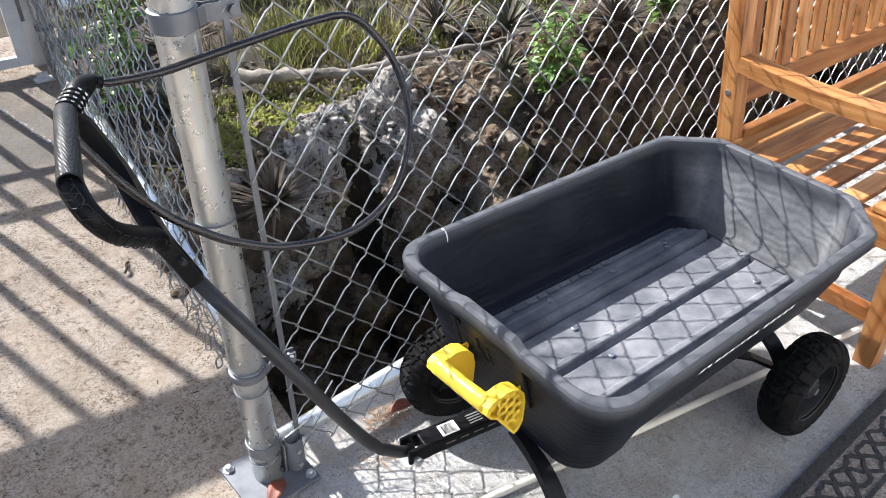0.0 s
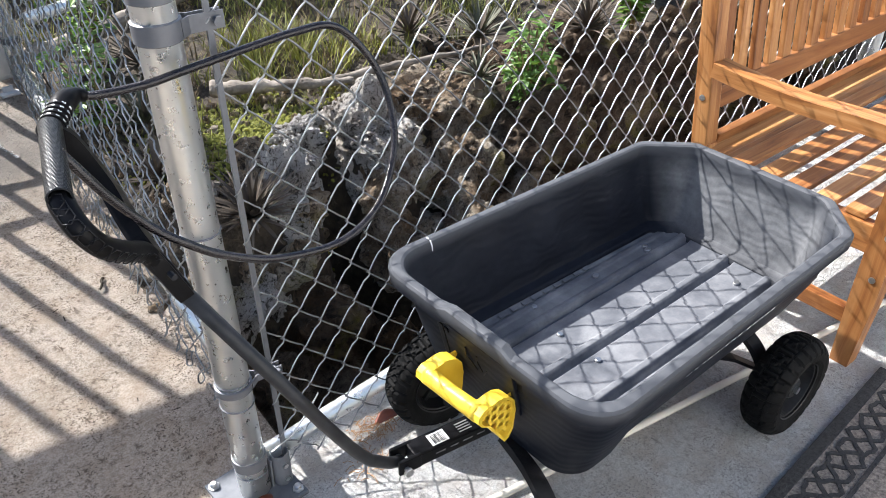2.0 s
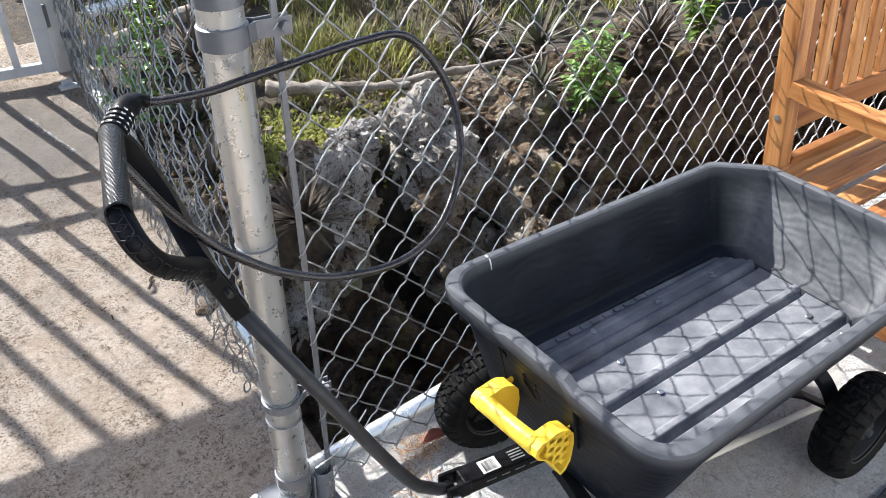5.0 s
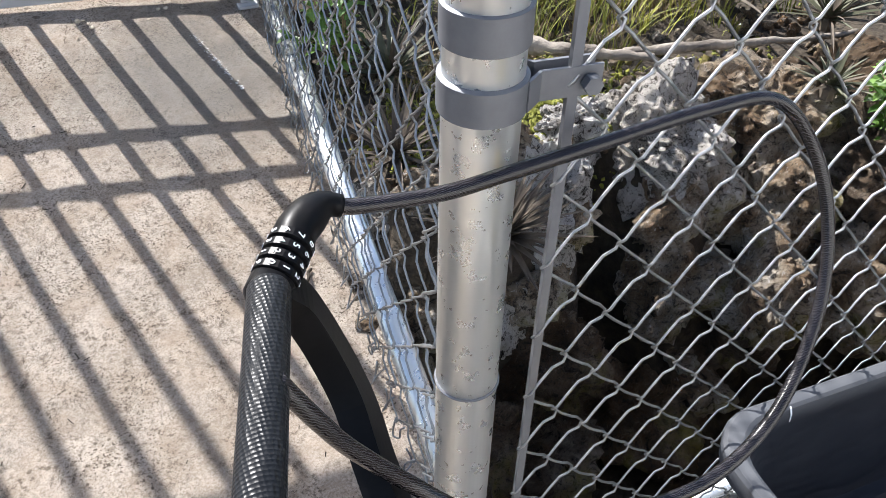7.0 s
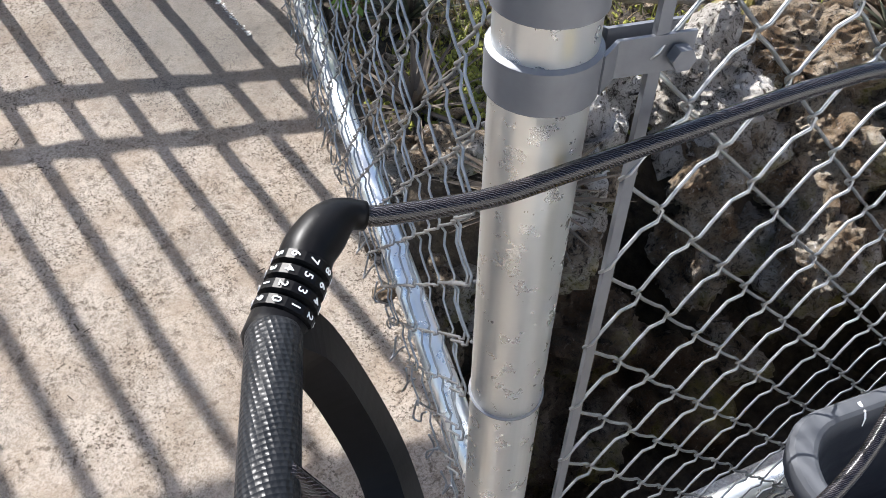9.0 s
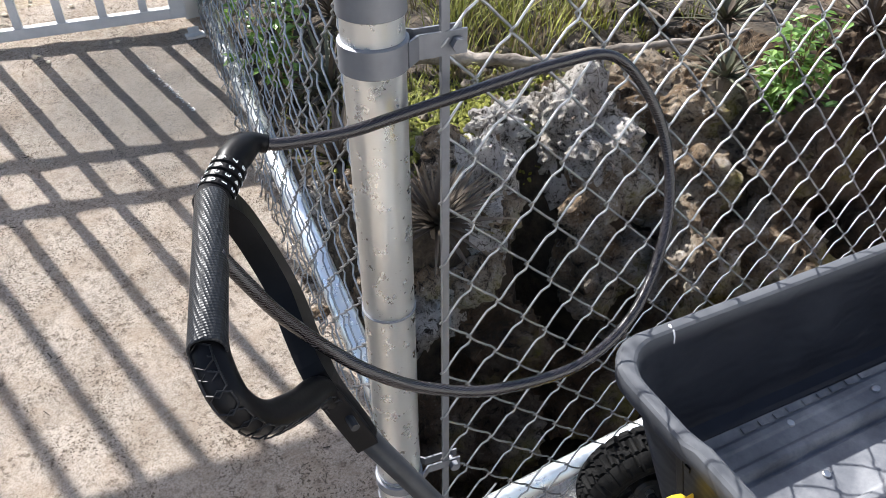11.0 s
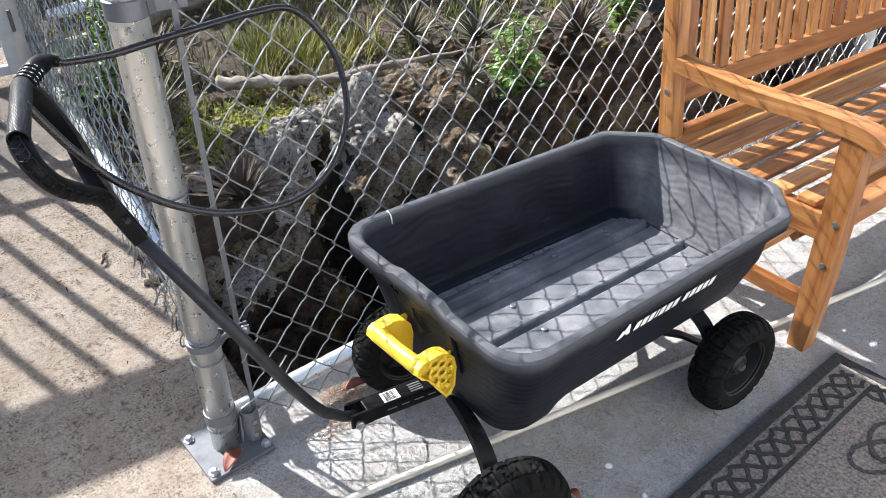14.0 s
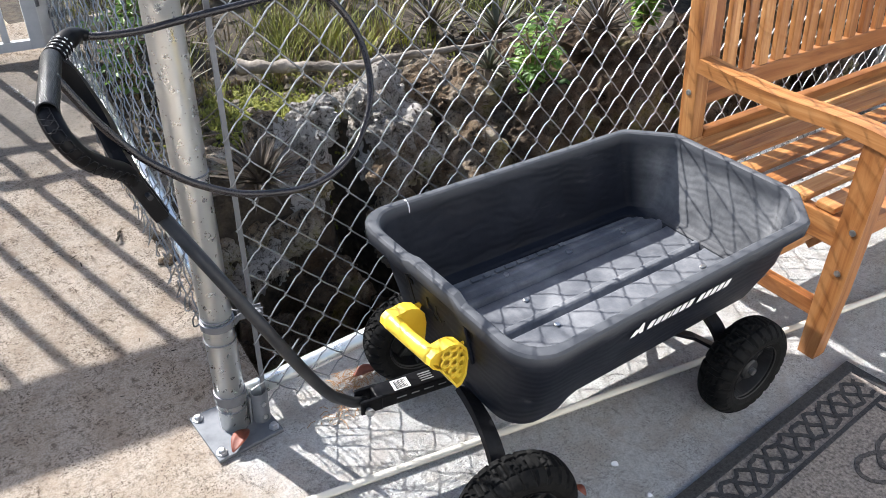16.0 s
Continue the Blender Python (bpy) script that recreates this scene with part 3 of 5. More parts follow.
def right_fence():
    f = thing("chain_link_fence", "galvanized chain-link fence with round corner post and steel base plate", "fence", kind="structure")
    px, py = POST
    bm = bmesh.new()
    lathe(bm, [(0.0335, 0.006), (0.0335, 1.95), (0.028, 1.97), (0.0, 1.98)], 40, pose(px, py, 0))
    part("post", bm, mat_post, f, "shiny galvanized round post with scuffs", smooth=True)
    bm = bmesh.new()
    box(bm, 0.162, 0.166, 0.010, pose(px, py - 0.004, 0.0065), 0.002)
    plate = part("base_plate", bm, mat_plate, f, "flat steel base plate bolted to the slab")
    for dx, dy in ((-0.066, -0.068), (-0.066, 0.062), (0.066, -0.068), (0.066, 0.062)):
        bm = bmesh.new()
        lathe(bm, [(0.013, 0.0), (0.013, 0.003), (0.0085, 0.0035), (0.0085, 0.011), (0.006, 0.013), (0.0, 0.013)], 6, pose(px + dx, py + dy, 0.0115))
        part("anchor_bolt", bm, mat_steel, plate, "hexagonal anchor bolt")
    bm = bmesh.new()
    strap(bm, [(px + 0.03, py - 0.002, 0.012), (px + 0.034, py - 0.002, 0.09)], 0.05, 0.004, up=(1, 0, 0.05))
    part("gusset", bm, mat_plate, f)
    bm = bmesh.new()
    lathe(bm, [(0.0, 0.0), (0.021, 0.0), (0.021, 0.082), (0.019, 0.086), (0.017, 0.084), (0.017, 0.06), (0.0, 0.06)], 18, pose(px + 0.058, py - 0.022, 0.0115))
    cup = part("rail_cup", bm, mat_plate, f, "short weathered steel cup", smooth=True)
    cup.data.set_sharp_from_angle(angle=radians(35))
    for z in (0.030, 0.070):
        bm = bmesh.new()
        lathe(bm, [(0.0, 0.0), (0.006, 0.0), (0.006, 0.004), (0.0, 0.005)], 6, pose(px + 0.058, py - 0.0425, z, 90))
        part("bolt", bm, mat_steel, cup)
    for z, h in ((1.096, 0.034), (0.682, 0.004), (0.335, 0.004), (0.272, 0.004), (0.105, 0.030), (0.072, 0.004)):
        bm = bmesh.new()
        lathe(bm, [(0.0338, -h / 2), (0.0354 + 0.03 * max(0.0, h - 0.006), -h / 2 + 0.0015), (0.0354 + 0.03 * max(0.0, h - 0.006), h / 2 - 0.0015), (0.0338, h / 2)], 36, pose(px, py, z))
        collar = part("collar", bm, mat_band, f, smooth=True)
        collar.data.set_sharp_from_angle(angle=radians(35))
    d = (1.0, -0.16, 0)
    clamp_band(f, px, py, 1.036, 0.0338, 0.034, 0.066, d)
    clamp_band(f, px, py, 0.318, 0.0338, 0.020, 0.066, d)
    clamp_band(f, px, py, 1.55, 0.0338, 0.026, 0.066, d)
    bm = bmesh.new()
    strap(bm, [(0.528, 1.147, 0.015), (0.527, 1.147, 1.9)], 0.010, 0.005, up=(0, 1, 0))
    part("tension_bar", bm, mat_band, f, "flat grey tension bar threaded through the mesh")
    for z in (0.082, 1.86):
        bm = bmesh.new()
        tube(bm, [(px + 0.03, py + 0.006, z), (4.4, py + 0.006, z)], 0.021, 18)
        part("rail", bm, mat_post, f, "round galvanized rail", smooth=True)
    bm = bmesh.new()
    lathe(bm, [(0.0335, -0.3), (0.0335, 1.9)], 24, pose(3.35, py, 0))
    part("post", bm, mat_post, f, smooth=True)
    bm = bmesh.new()
    k = 0.002
    tube(bm, [(0.50, 1.15, 0.10), (0.55, 1.14, 0.125), (0.60, 1.145, 0.16), (0.63, 1.147, 0.19)], k, 6)
    part("tie_wire", bm, mat_wire, f)
    # lattice phase: a knot at x 0.966, z 0.636
    i0 = -10
    hang_wires(f, 70, (0.966 + i0 * HALF_W, 1.147, 0.636 - 12 * HALF_H - 0.0005 * 10), (1, 0, 0), 0.0005, 37, 0.006)
    return f


def left_fence():
    f = thing("chain_link_fence", "galvanized chain-link fence beside the ramp with bright bottom rail", "fence", kind="structure")
    a, b = Vector((0.505, 1.24, 0.243)), Vector((0.735, 3.10, 0.325))
    bm = bmesh.new()
    tube(bm, [a, b], 0.024, 20)
    part("rail", bm, mat_post, f, "bright round bottom rail", smooth=True)
    bm = bmesh.new()
    tube(bm, [a + Vector((0, 0, 1.62)), b + Vector((0, 0, 1.62))], 0.0025, 6)
    part("tension_wire", bm, mat_wire, f, smooth=True)
    bm = bmesh.new()
    tube(bm, [(0.745, 3.16, 0.0), (0.745, 3.16, 2.0)], 0.03, 20)
    part("post", bm, mat_post, f, smooth=True)
    for z in (0.42, 0.9, 1.4):
        clamp_band(f, 0.745, 3.16, z, 0.03, 0.022, 0.05, (-0.1, -1, 0), False)
    bm = bmesh.new()
    tube(bm, [(0.75, 2.9, 0.56), (1.5, 2.95, 0.60)], 0.02, 14)
    part("brace", bm, mat_post, f, smooth=True)
    d = (b - a).normalized()
    n = Vector((-1, d.x, 0)).normalized()
    start = a + n * 0.028 - Vector((0, 0, 0.10))
    hang_wires(f, 42, start, (d.x, d.y, 0), d.z * HALF_W, 34, 0.016)
    # loose wire ends that hang below the rail
    rnd = random.Random(5)
    for i in range(26):
        p = start + d * (0.03 + i * 0.068) + Vector((0, 0, 0.02))
        q = [p, p + Vector((rnd.uniform(-0.014, 0.004), 0.015, -0.025)), p + Vector((rnd.uniform(-0.022, 0.0), 0.02, -0.055)), p + Vector((rnd.uniform(-0.012, 0.01), 0.036, -0.06)), p + Vector((0.0, 0.04, -0.02))]
        bm = bmesh.new()
        tube(bm, smooth_path(q, 3), 0.002, 5)
        part("wire_end", bm, mat_wire, f, smooth=True)
    return f


def gate():
    g = thing("metal_gate", "grey painted steel gate with upright bars, closed across the ramp", "gate", pose(0.64, 3.13, 0, 0, 0, -9.0))
    y = 0.0
    x0, x1, zb = -2.4, 0.0, 0.335
    for z, h, deep in ((zb - 0.006, 0.036, 0.026), (0.785, 0.024, 0.022), (0.945, 0.024, 0.022), (1.858, 0.30, 0.04)):
        bm = bmesh.new()
        box(bm, x1 - x0, deep, h, pose((x0 + x1) / 2, y, z), 0.003)
        part("rail", bm, mat_gate, g)
    for x in (x0, x1):
        bm = bmesh.new()
        box(bm, 0.05, 0.05, 1.70, pose(x, y, zb + 0.83), 0.003)
        part("stile", bm, mat_gate, g)
    bm = bmesh.new()
    box(bm, 0.025, 0.022, 1.40, None, 0.002)
    bar = part("bar", bm, mat_gate, g, at=pose(-0.105, y, zb + 0.69))
    for i in range(1, 18):
        share(bar, g, pose(-0.105 - 0.126 * i, y, zb + 0.69))
    bm = bmesh.new()
    box(bm, 0.062, 0.035, 0.010, pose(0.665, 3.055, ramp_z(3.05) + 0.012), 0.002)
    box(bm, 0.036, 0.010, 0.024, pose(0.665, 3.070, ramp_z(3.05) + 0.023), 0.002)
    tagged(part("floor_bracket", bm, mat_gate), "small zinc bracket bolted to the ramp", "bracket")
    p = thing("gate_post", "square grey steel gate post beside the chain-link fence", "post", kind="structure")
    bm = bmesh.new()
    box(bm, 0.06, 0.06, 2.2, pose(0.70, 3.20, 1.1), 0.004)
    part("post", bm, mat_gate, p)
    for z in (0.5, 1.3):
        bm = bmesh.new()
        tube(bm, [(0.672, 3.15, z - 0.04), (0.672, 3.15, z + 0.04)], 0.013, 12)
        part("hinge", bm, mat_band, p)


right_fence()
left_fence()
gate()


# ---- garden cart ----
CART = pose(1.205, 0.775, 0, 0, 0, -3.0)
INV = CART.inverted()


def L(x, y, z):
    return INV @ Vector((x, y, z))


def tub_ring(hl, hw, rc, ch, z, nl=26, nw=18):
    """Plan of the tub at one height: round corners at the handle end, cut-off corners at the tipping end, slightly tapered."""
    def cut(sx, sy):
        f = 0.22 * ch
        d = f * 0.7071
        a, b = Vector((hl, hw - ch, 0)), Vector((hl - ch, hw, 0))
        run = [a - Vector((0, f, 0)), a - Vector((0, f * 0.4, 0)), a + Vector((-d * 0.4, d * 0.4, 0)), a + Vector((-d, d, 0)),
               b + Vector((d, -d, 0)), b + Vector((d * 0.4, -d * 0.4, 0)), b - Vector((f * 0.4, 0, 0)), b - Vector((f, 0, 0))]
        run = [(p.x * sx, p.y * sy) for p in run]
        return run if sy > 0 else run[::-1]

    def arc(cx, cy, a0):
        return [(cx + rc * math.cos(radians(a0 + 90 * k / 7)), cy + rc * math.sin(radians(a0 + 90 * k / 7))) for k in range(8)]
    corners = [cut(1, 1), arc(-hl + rc, hw - rc, 90), arc(-hl + rc, -hw + rc, 180), cut(1, -1)]
    pts = []
    for k, run in enumerate(corners):
        pts += run
        (ax, ay), (bx, by) = run[-1], corners[(k + 1) % 4][0]
        n = nw if k % 2 else nl
        pts += [(ax + (bx - ax) * q / n, ay + (by - ay) * q / n) for q in range(1, n)]
    return [(x, y * (1 - 0.035 * x / 0.45), z) for x, y in pts]


def tub(parent):
    bm = bmesh.new()
    # half length, half width, corner radius, corner cut, height
    prof = [(0.345, 0.150, 0.06, 0.030, 0.230), (0.372, 0.178, 0.060, 0.040, 0.234), (0.384, 0.190, 0.066, 0.045, 0.246), (0.386, 0.193, 0.067, 0.046, 0.252), (0.414, 0.247, 0.068, 0.075, 0.38),
            (0.430, 0.262, 0.072, 0.092, 0.455), (0.431, 0.263, 0.072, 0.092, 0.463), (0.433, 0.265, 0.072, 0.092, 0.466), (0.452, 0.285, 0.075, 0.098, 0.4675), (0.4545, 0.2875, 0.075, 0.099, 0.470),
            (0.4575, 0.2905, 0.077, 0.100, 0.496), (0.4565, 0.2895, 0.077, 0.100, 0.501), (0.4525, 0.2855, 0.076, 0.099, 0.5055), (0.445, 0.278, 0.074, 0.097, 0.5075), (0.438, 0.271, 0.072, 0.095, 0.5070), (0.4335, 0.2665, 0.070, 0.093, 0.504), (0.4315, 0.2645, 0.070, 0.092, 0.498),
            (0.426, 0.258, 0.070, 0.090, 0.466), (0.424, 0.2555, 0.070, 0.089, 0.458), (0.410, 0.240, 0.070, 0.075, 0.39), (0.3965, 0.2245, 0.066, 0.060, 0.334), (0.392, 0.219, 0.064, 0.056, 0.320), (0.386, 0.213, 0.062, 0.052, 0.311), (0.377, 0.204, 0.060, 0.050, 0.3075), (0.368, 0.195, 0.056, 0.048, 0.306), (0.362, 0.189, 0.054, 0.046, 0.302), (0.358, 0.185, 0.052, 0.045, 0.288)]
    rings = []
    for hl, hw, rc, ch, z in prof:
        ring = []
        for x, y, zz in tub_ring(hl, hw, rc, ch, z):
            # the handle end has a raised middle in its rim
            if x < -hl + 0.02 and zz > 0.46:
                zz += 0.0115 * ease((0.092 - abs(y - 0.004)) / 0.013)
            # a deeper belly under the handle end
            if zz < 0.27 and x < -0.22:
                zz -= 0.026 * ease((-0.225 - x) / 0.05)
            # the long walls are dished a little between moulded ribs
            if 0.32 < z < 0.46 and abs(x) < hl - 0.1:
                y -= math.copysign(0.0016 * (1 + math.cos(2 * math.pi * x / 0.19)), y)
            ring.append(bm.verts.new((x, y, zz)))
        rings.append(ring)
    n = len(rings[0])
    for a, b in zip(rings, rings[1:]):
        for k in range(n):
            bm.faces.new((a[k], a[(k + 1) % n], b[(k + 1) % n], b[k]))
    bm.faces.new(rings[0][::-1])
    bmesh.ops.recalc_face_normals(bm, faces=bm.faces[:])
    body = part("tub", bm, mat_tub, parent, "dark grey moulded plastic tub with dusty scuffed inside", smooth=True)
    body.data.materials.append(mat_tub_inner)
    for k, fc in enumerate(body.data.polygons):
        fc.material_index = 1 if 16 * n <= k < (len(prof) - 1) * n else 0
    body.data.set_sharp_from_angle(angle=radians(24))

    def floor_z(x, y):
        z = 0.2945
        inside = ease((x + 0.318) / 0.02) * ease((0.372 - x) / 0.012)
        for c in (0.098, -0.026, -0.142):
            # a narrow groove with a rounded ridge on its far side
            z -= 0.012 * inside * ease((0.0068 - abs(y - c)) / 0.0035)
            z += 0.0055 * inside * ease((0.011 - abs(y - c - 0.019)) / 0.006)
        z += 0.0035 * inside * ease((0.010 - abs(y - 0.163)) / 0.004)
        # panels turn up into the end walls
        z += 0.007 * ease((x - 0.345) / 0.03) + 0.007 * ease((-x - 0.335) / 0.03) + 0.007 * ease((abs(y) - 0.176) / 0.025)
        return z
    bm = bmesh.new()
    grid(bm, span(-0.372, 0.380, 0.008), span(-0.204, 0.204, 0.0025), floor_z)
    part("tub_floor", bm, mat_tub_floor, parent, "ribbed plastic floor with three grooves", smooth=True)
    # raised moulded marks along the foot of the long wall
    for k in range(9):
        bm = bmesh.new()
        w = 0.018 if k % 3 else 0.026
        box(bm, w, 0.011, 0.003, pose(-0.20 + 0.034 * k, 0.1800, 0.2985, 8, 0, 0), 0.001)
        part("moulded_mark", bm, mat_tub_floor, parent)
    return body


def tyre_and_rim(parent, m):
    w = new("wheel")
    w.parent = parent
    w.matrix_basis = m
    turn = pose(0, 0, 0, 90, 0, 0)
    bm = bmesh.new()
    prof = [(0.070, -0.030), (0.074, -0.036), (0.086, -0.042), (0.098, -0.0435)]
    prof += [(0.1255 - 0.0195 * abs(u) ** 3.2, 0.043 * u) for u in [k / 15 for k in range(-15, 16)]]
    prof += [(0.098, 0.0435), (0.086, 0.042), (0.074, 0.036), (0.070, 0.030)]
    turns = 168
    rings = []
    for k in range(turns):
        a = 2 * math.pi * k / turns
        ring = []
        for r, wy in prof:
            lug = 0.0
            if r > 0.104:
                s = (k / turns * 26 + (0.5 if wy > 0 else 0.0) + 5.5 * abs(wy)) % 1.0
                t = (k / turns * 52 + 9 * wy) % 1.0
                groove = s < 0.24 or (abs(wy) < 0.016 and t < 0.26) or 0.0145 < abs(wy) < 0.0185
                lug = -0.0065 if groove else 0.0
            ring.append(bm.verts.new(((r + lug) * math.cos(a), wy, (r + lug) * math.sin(a))))
        rings.append(ring)
    for k in range(turns):
        p, q = rings[k], rings[(k + 1) % turns]
        for i in range(len(prof) - 1):
            bm.faces.new((p[i], p[i + 1], q[i + 1], q[i]))
    part("tyre", bm, mat_rubber, w, "black knobbly pneumatic tyre")
    bm = bmesh.new()
    lathe(bm, [(0.071, -0.036), (0.074, -0.038), (0.074, -0.033), (0.068, -0.030), (0.062, 0.000), (0.030, 0.002), (0.027, -0.020), (0.022, -0.026), (0.012, -0.026), (0.0, -0.026)], 36, turn, False)
    lathe(bm, [(0.071, 0.036), (0.074, 0.038), (0.074, 0.033), (0.068, 0.030), (0.062, 0.000), (0.030, -0.002), (0.027, 0.020), (0.022, 0.026), (0.012, 0.026), (0.0, 0.026)], 36, turn, False)
    for k in range(5):
        box(bm, 0.012, 0.018, 0.040, pose(0, 0, 0, 0, 72 * k, 0) @ pose(0, 0, 0.043), 0.003)
    rim = part("rim", bm, mat_rim, w, "black plastic rim with deep dish", smooth=False)
    bm = bmesh.new()
    lathe(bm, [(0.009, -0.034), (0.009, 0.034)], 8, turn)
    part("axle_nut", bm, mat_steel, rim)
    return w


def cart():
    c = thing("garden_cart", "dark grey plastic garden cart with black wheels and yellow dump handle", "garden cart", CART)
    tub(c)
    # bolts in the floor
    for x, y, ry in ((-0.150, 0.055, 0), (-0.150, -0.052, 0), (0.068, 0.147, 1), (0.128, 0.212, 1), (0.254, 0.150, 0), (0.246, 0.135, 1), (0.165, -0.120, 1), (0.295, -0.085, 1), (0.30, -0.165, 0), (-0.125, 0.158, 0)):
        bm = bmesh.new()
        lathe(bm, [(0.0068, -0.004), (0.0068, 0.0), (0.0055, 0.0008), (0.0, 0.0008)], 12, pose(x, y, 0.2985) @ Matrix.Diagonal((1.4 if ry else 1, 1, 1, 1)))
        part("floor_bolt", bm, mat_steel, c, "small pale bolt head")

    bm = bmesh.new()
    p0 = L(0.892, 1.078, 0.0)
    tube(bm, [(p0.x, 0.286, 0.5085), (p0.x + 0.001, 0.2745, 0.504), (p0.x + 0.001, 0.2695, 0.496), (p0.x, 0.2670, 0.484)], [0.0028, 0.0024, 0.0014, 0.0008], 8, 0.5)
    part("paint_drip", bm, mat_white, c, "small white paint drip")

    # emblem and lettering as plain shapes on the long outer side
    def on_side(u, v):
        """A place on the long outer side, u along, v up."""
        z = 0.410 + v
        y = -(0.247 + (z - 0.38) * 0.2)
        return Vector((u + 0.024, y * (1 - 0.035 * (u + 0.024) / 0.45) - 0.0018, z))
    bm = bmesh.new()
    em = [(-0.180, -0.010), (-0.168, 0.012), (-0.163, 0.006), (-0.154, 0.024), (-0.148, 0.020), (-0.142, -0.010), (-0.152, -0.010), (-0.158, -0.002), (-0.166, -0.010)]
    bm.faces.new([bm.verts.new(on_side(*p)) for p in em])
    part("emblem", bm, mat_white, c, "white printed emblem")
    bm = bmesh.new()
    u = -0.132
    for k in range(13):
        if k == 7:
            u += 0.012
            continue
        w = 0.005 if k == 3 else 0.0155
        bm.faces.new([bm.verts.new(on_side(u + a * w + sl, v)) for a, v, sl in ((0, -0.010, 0), (1, -0.010, 0), (1, 0.012, 0.006), (0, 0.012, 0.006))])
        u += w + 0.006
    part("lettering", bm, mat_white, c, "white printed lettering as bars")

    # yellow dump handle: a straight round bar between two flared brackets
    y0, y1 = 0.729, 0.872
    bm = bmesh.new()
    n = 16
    bar = [(0.7045 - 0.002 * math.sin(math.pi * i / n), y0 + 0.004 + (y1 - y0 - 0.008) * i / n, 0.387) for i in range(n + 1)]
    tube(bm, [L(*p) for p in bar], [0.0165 + 0.0018 * abs(2 * i / n - 1) ** 3 for i in range(n + 1)], 18, 1.08)
    h = part("dump_handle", bm, mat_yellow, c, "bright yellow plastic dump handle", smooth=True)
    shape = [(0.687, 0.383), (0.690, 0.398), (0.702, 0.406), (0.720, 0.406), (0.734, 0.408), (0.748, 0.406), (0.767, 0.396), (0.780, 0.380), (0.785, 0.352), (0.781, 0.308), (0.770, 0.290), (0.758, 0.286), (0.748, 0.302), (0.730, 0.332), (0.713, 0.357), (0.696, 0.369)]
    for yy, out in ((y0, -1), (y1, 1)):
        bm = bmesh.new()
        inner = [bm.verts.new(L(x, yy - out * 0.017, zz)) for x, zz in shape]
        outer = [bm.verts.new(L(x, yy + out * 0.012, zz)) for x, zz in shape]
        cx, cz = 0.750, 0.356
        lip = [bm.verts.new(L(cx + (x - cx) * 0.86, yy + out * 0.012, cz + (zz - cz) * 0.86)) for x, zz in shape]
        pan = [bm.verts.new(L(cx + (x - cx) * 0.84, yy - out * 0.004, cz + (zz - cz) * 0.84)) for x, zz in shape]
        m = len(shape)
        for p, q in ((inner, outer), (outer, lip), (lip, pan)):
            for k in range(m):
                bm.faces.new((p[k], p[(k + 1) % m], q[(k + 1) % m], q[k]))
        bm.faces.new(inner)
        bm.faces.new(pan)
        bmesh.ops.recalc_face_normals(bm, faces=bm.faces[:])
        br = part("bracket", bm, mat_yellow, h, "flared yellow bracket with honeycomb recess")
        for i in range(6):
            for j in range(3):
                x, zz = 0.736 + 0.0185 * j, 0.296 + 0.0215 * i + 0.01075 * (j % 2)
                if zz > 0.304 + 1.9 * max(0.0, 0.757 - x) and zz < 0.396 - 0.4 * abs(x - 0.745):
                    bm = bmesh.new()
                    ring = [L(x + 0.0115 * math.cos(math.pi / 3 * k), yy + out * 0.004, zz + 0.0115 * math.sin(math.pi / 3 * k)) for k in range(6)]
                    tube(bm, ring, 0.0015, 4, flat=3.4, closed=True, caps=False)
                    part("rib", bm, mat_yellow, br)
    bm = bmesh.new()
    box(bm, 0.008, 0.190, 0.135, INV @ pose(0.7835, 0.806, 0.400, 0, -13.5, -3.0), 0.003)
    pl = part("handle_plate", bm, mat_tub, c, "dark grey mounting plate")
    # black strips stand in for the shadowed recess at the plate's sides
    for yy in (0.706, 0.906):
        bm = bmesh.new()
        box(bm, 0.005, 0.016, 0.120, INV @ pose(0.7865, yy, 0.395, 0, -13.5, -3.0), 0.002)
        part("recess_shade", bm, mat_black, pl, "black strip for the shaded gap beside the plate")
    for yy, zz in ((0.888, 0.447), (0.738, 0.447)):
        bm = bmesh.new()
        box(bm, 0.003, 0.010, 0.012, INV @ pose(0.7705, yy, zz, 0, -13.5, -3.0), 0.001)
        part("clip_hole", bm, mat_black, pl)
    bm = bmesh.new()
    for dy, dz, w, h, turn in ((0.024, 0.014, 0.003, 0.034, 8), (0.012, -0.004, 0.003, 0.040, -38), (-0.004, 0.012, 0.003, 0.030, 18), (-0.010, -0.002, 0.003, 0.026, -24), (-0.022, -0.012, 0.003, 0.026, 30)):
        box(bm, 0.003, w, h, INV @ pose(0.7775 - 0.24 * dz, 0.815 + dy, 0.405 + dz, 0, -13.5, 0) @ pose(0, 0, 0, turn, 0, 0))
    part("moulded_emblem", bm, mat_frame, pl, "raised plain emblem")

    # undercarriage
    fx, rx = 0.83, 1.465
    bm = bmesh.new()
    for yy in (0.70, 0.85):
        box(bm, rx - fx - 0.05, 0.03, 0.03, INV @ pose((fx + rx) / 2, yy - 0.025 * 0, 0.228, 0, 0, -3), 0.003)
    part("chassis", bm, mat_frame, c, "black steel chassis rails")
    F = pose(0.822, 0.785, 0.128, 0, 0, -15)
    R = pose(1.472, 0.755, 0.128, 0, 0, -3)
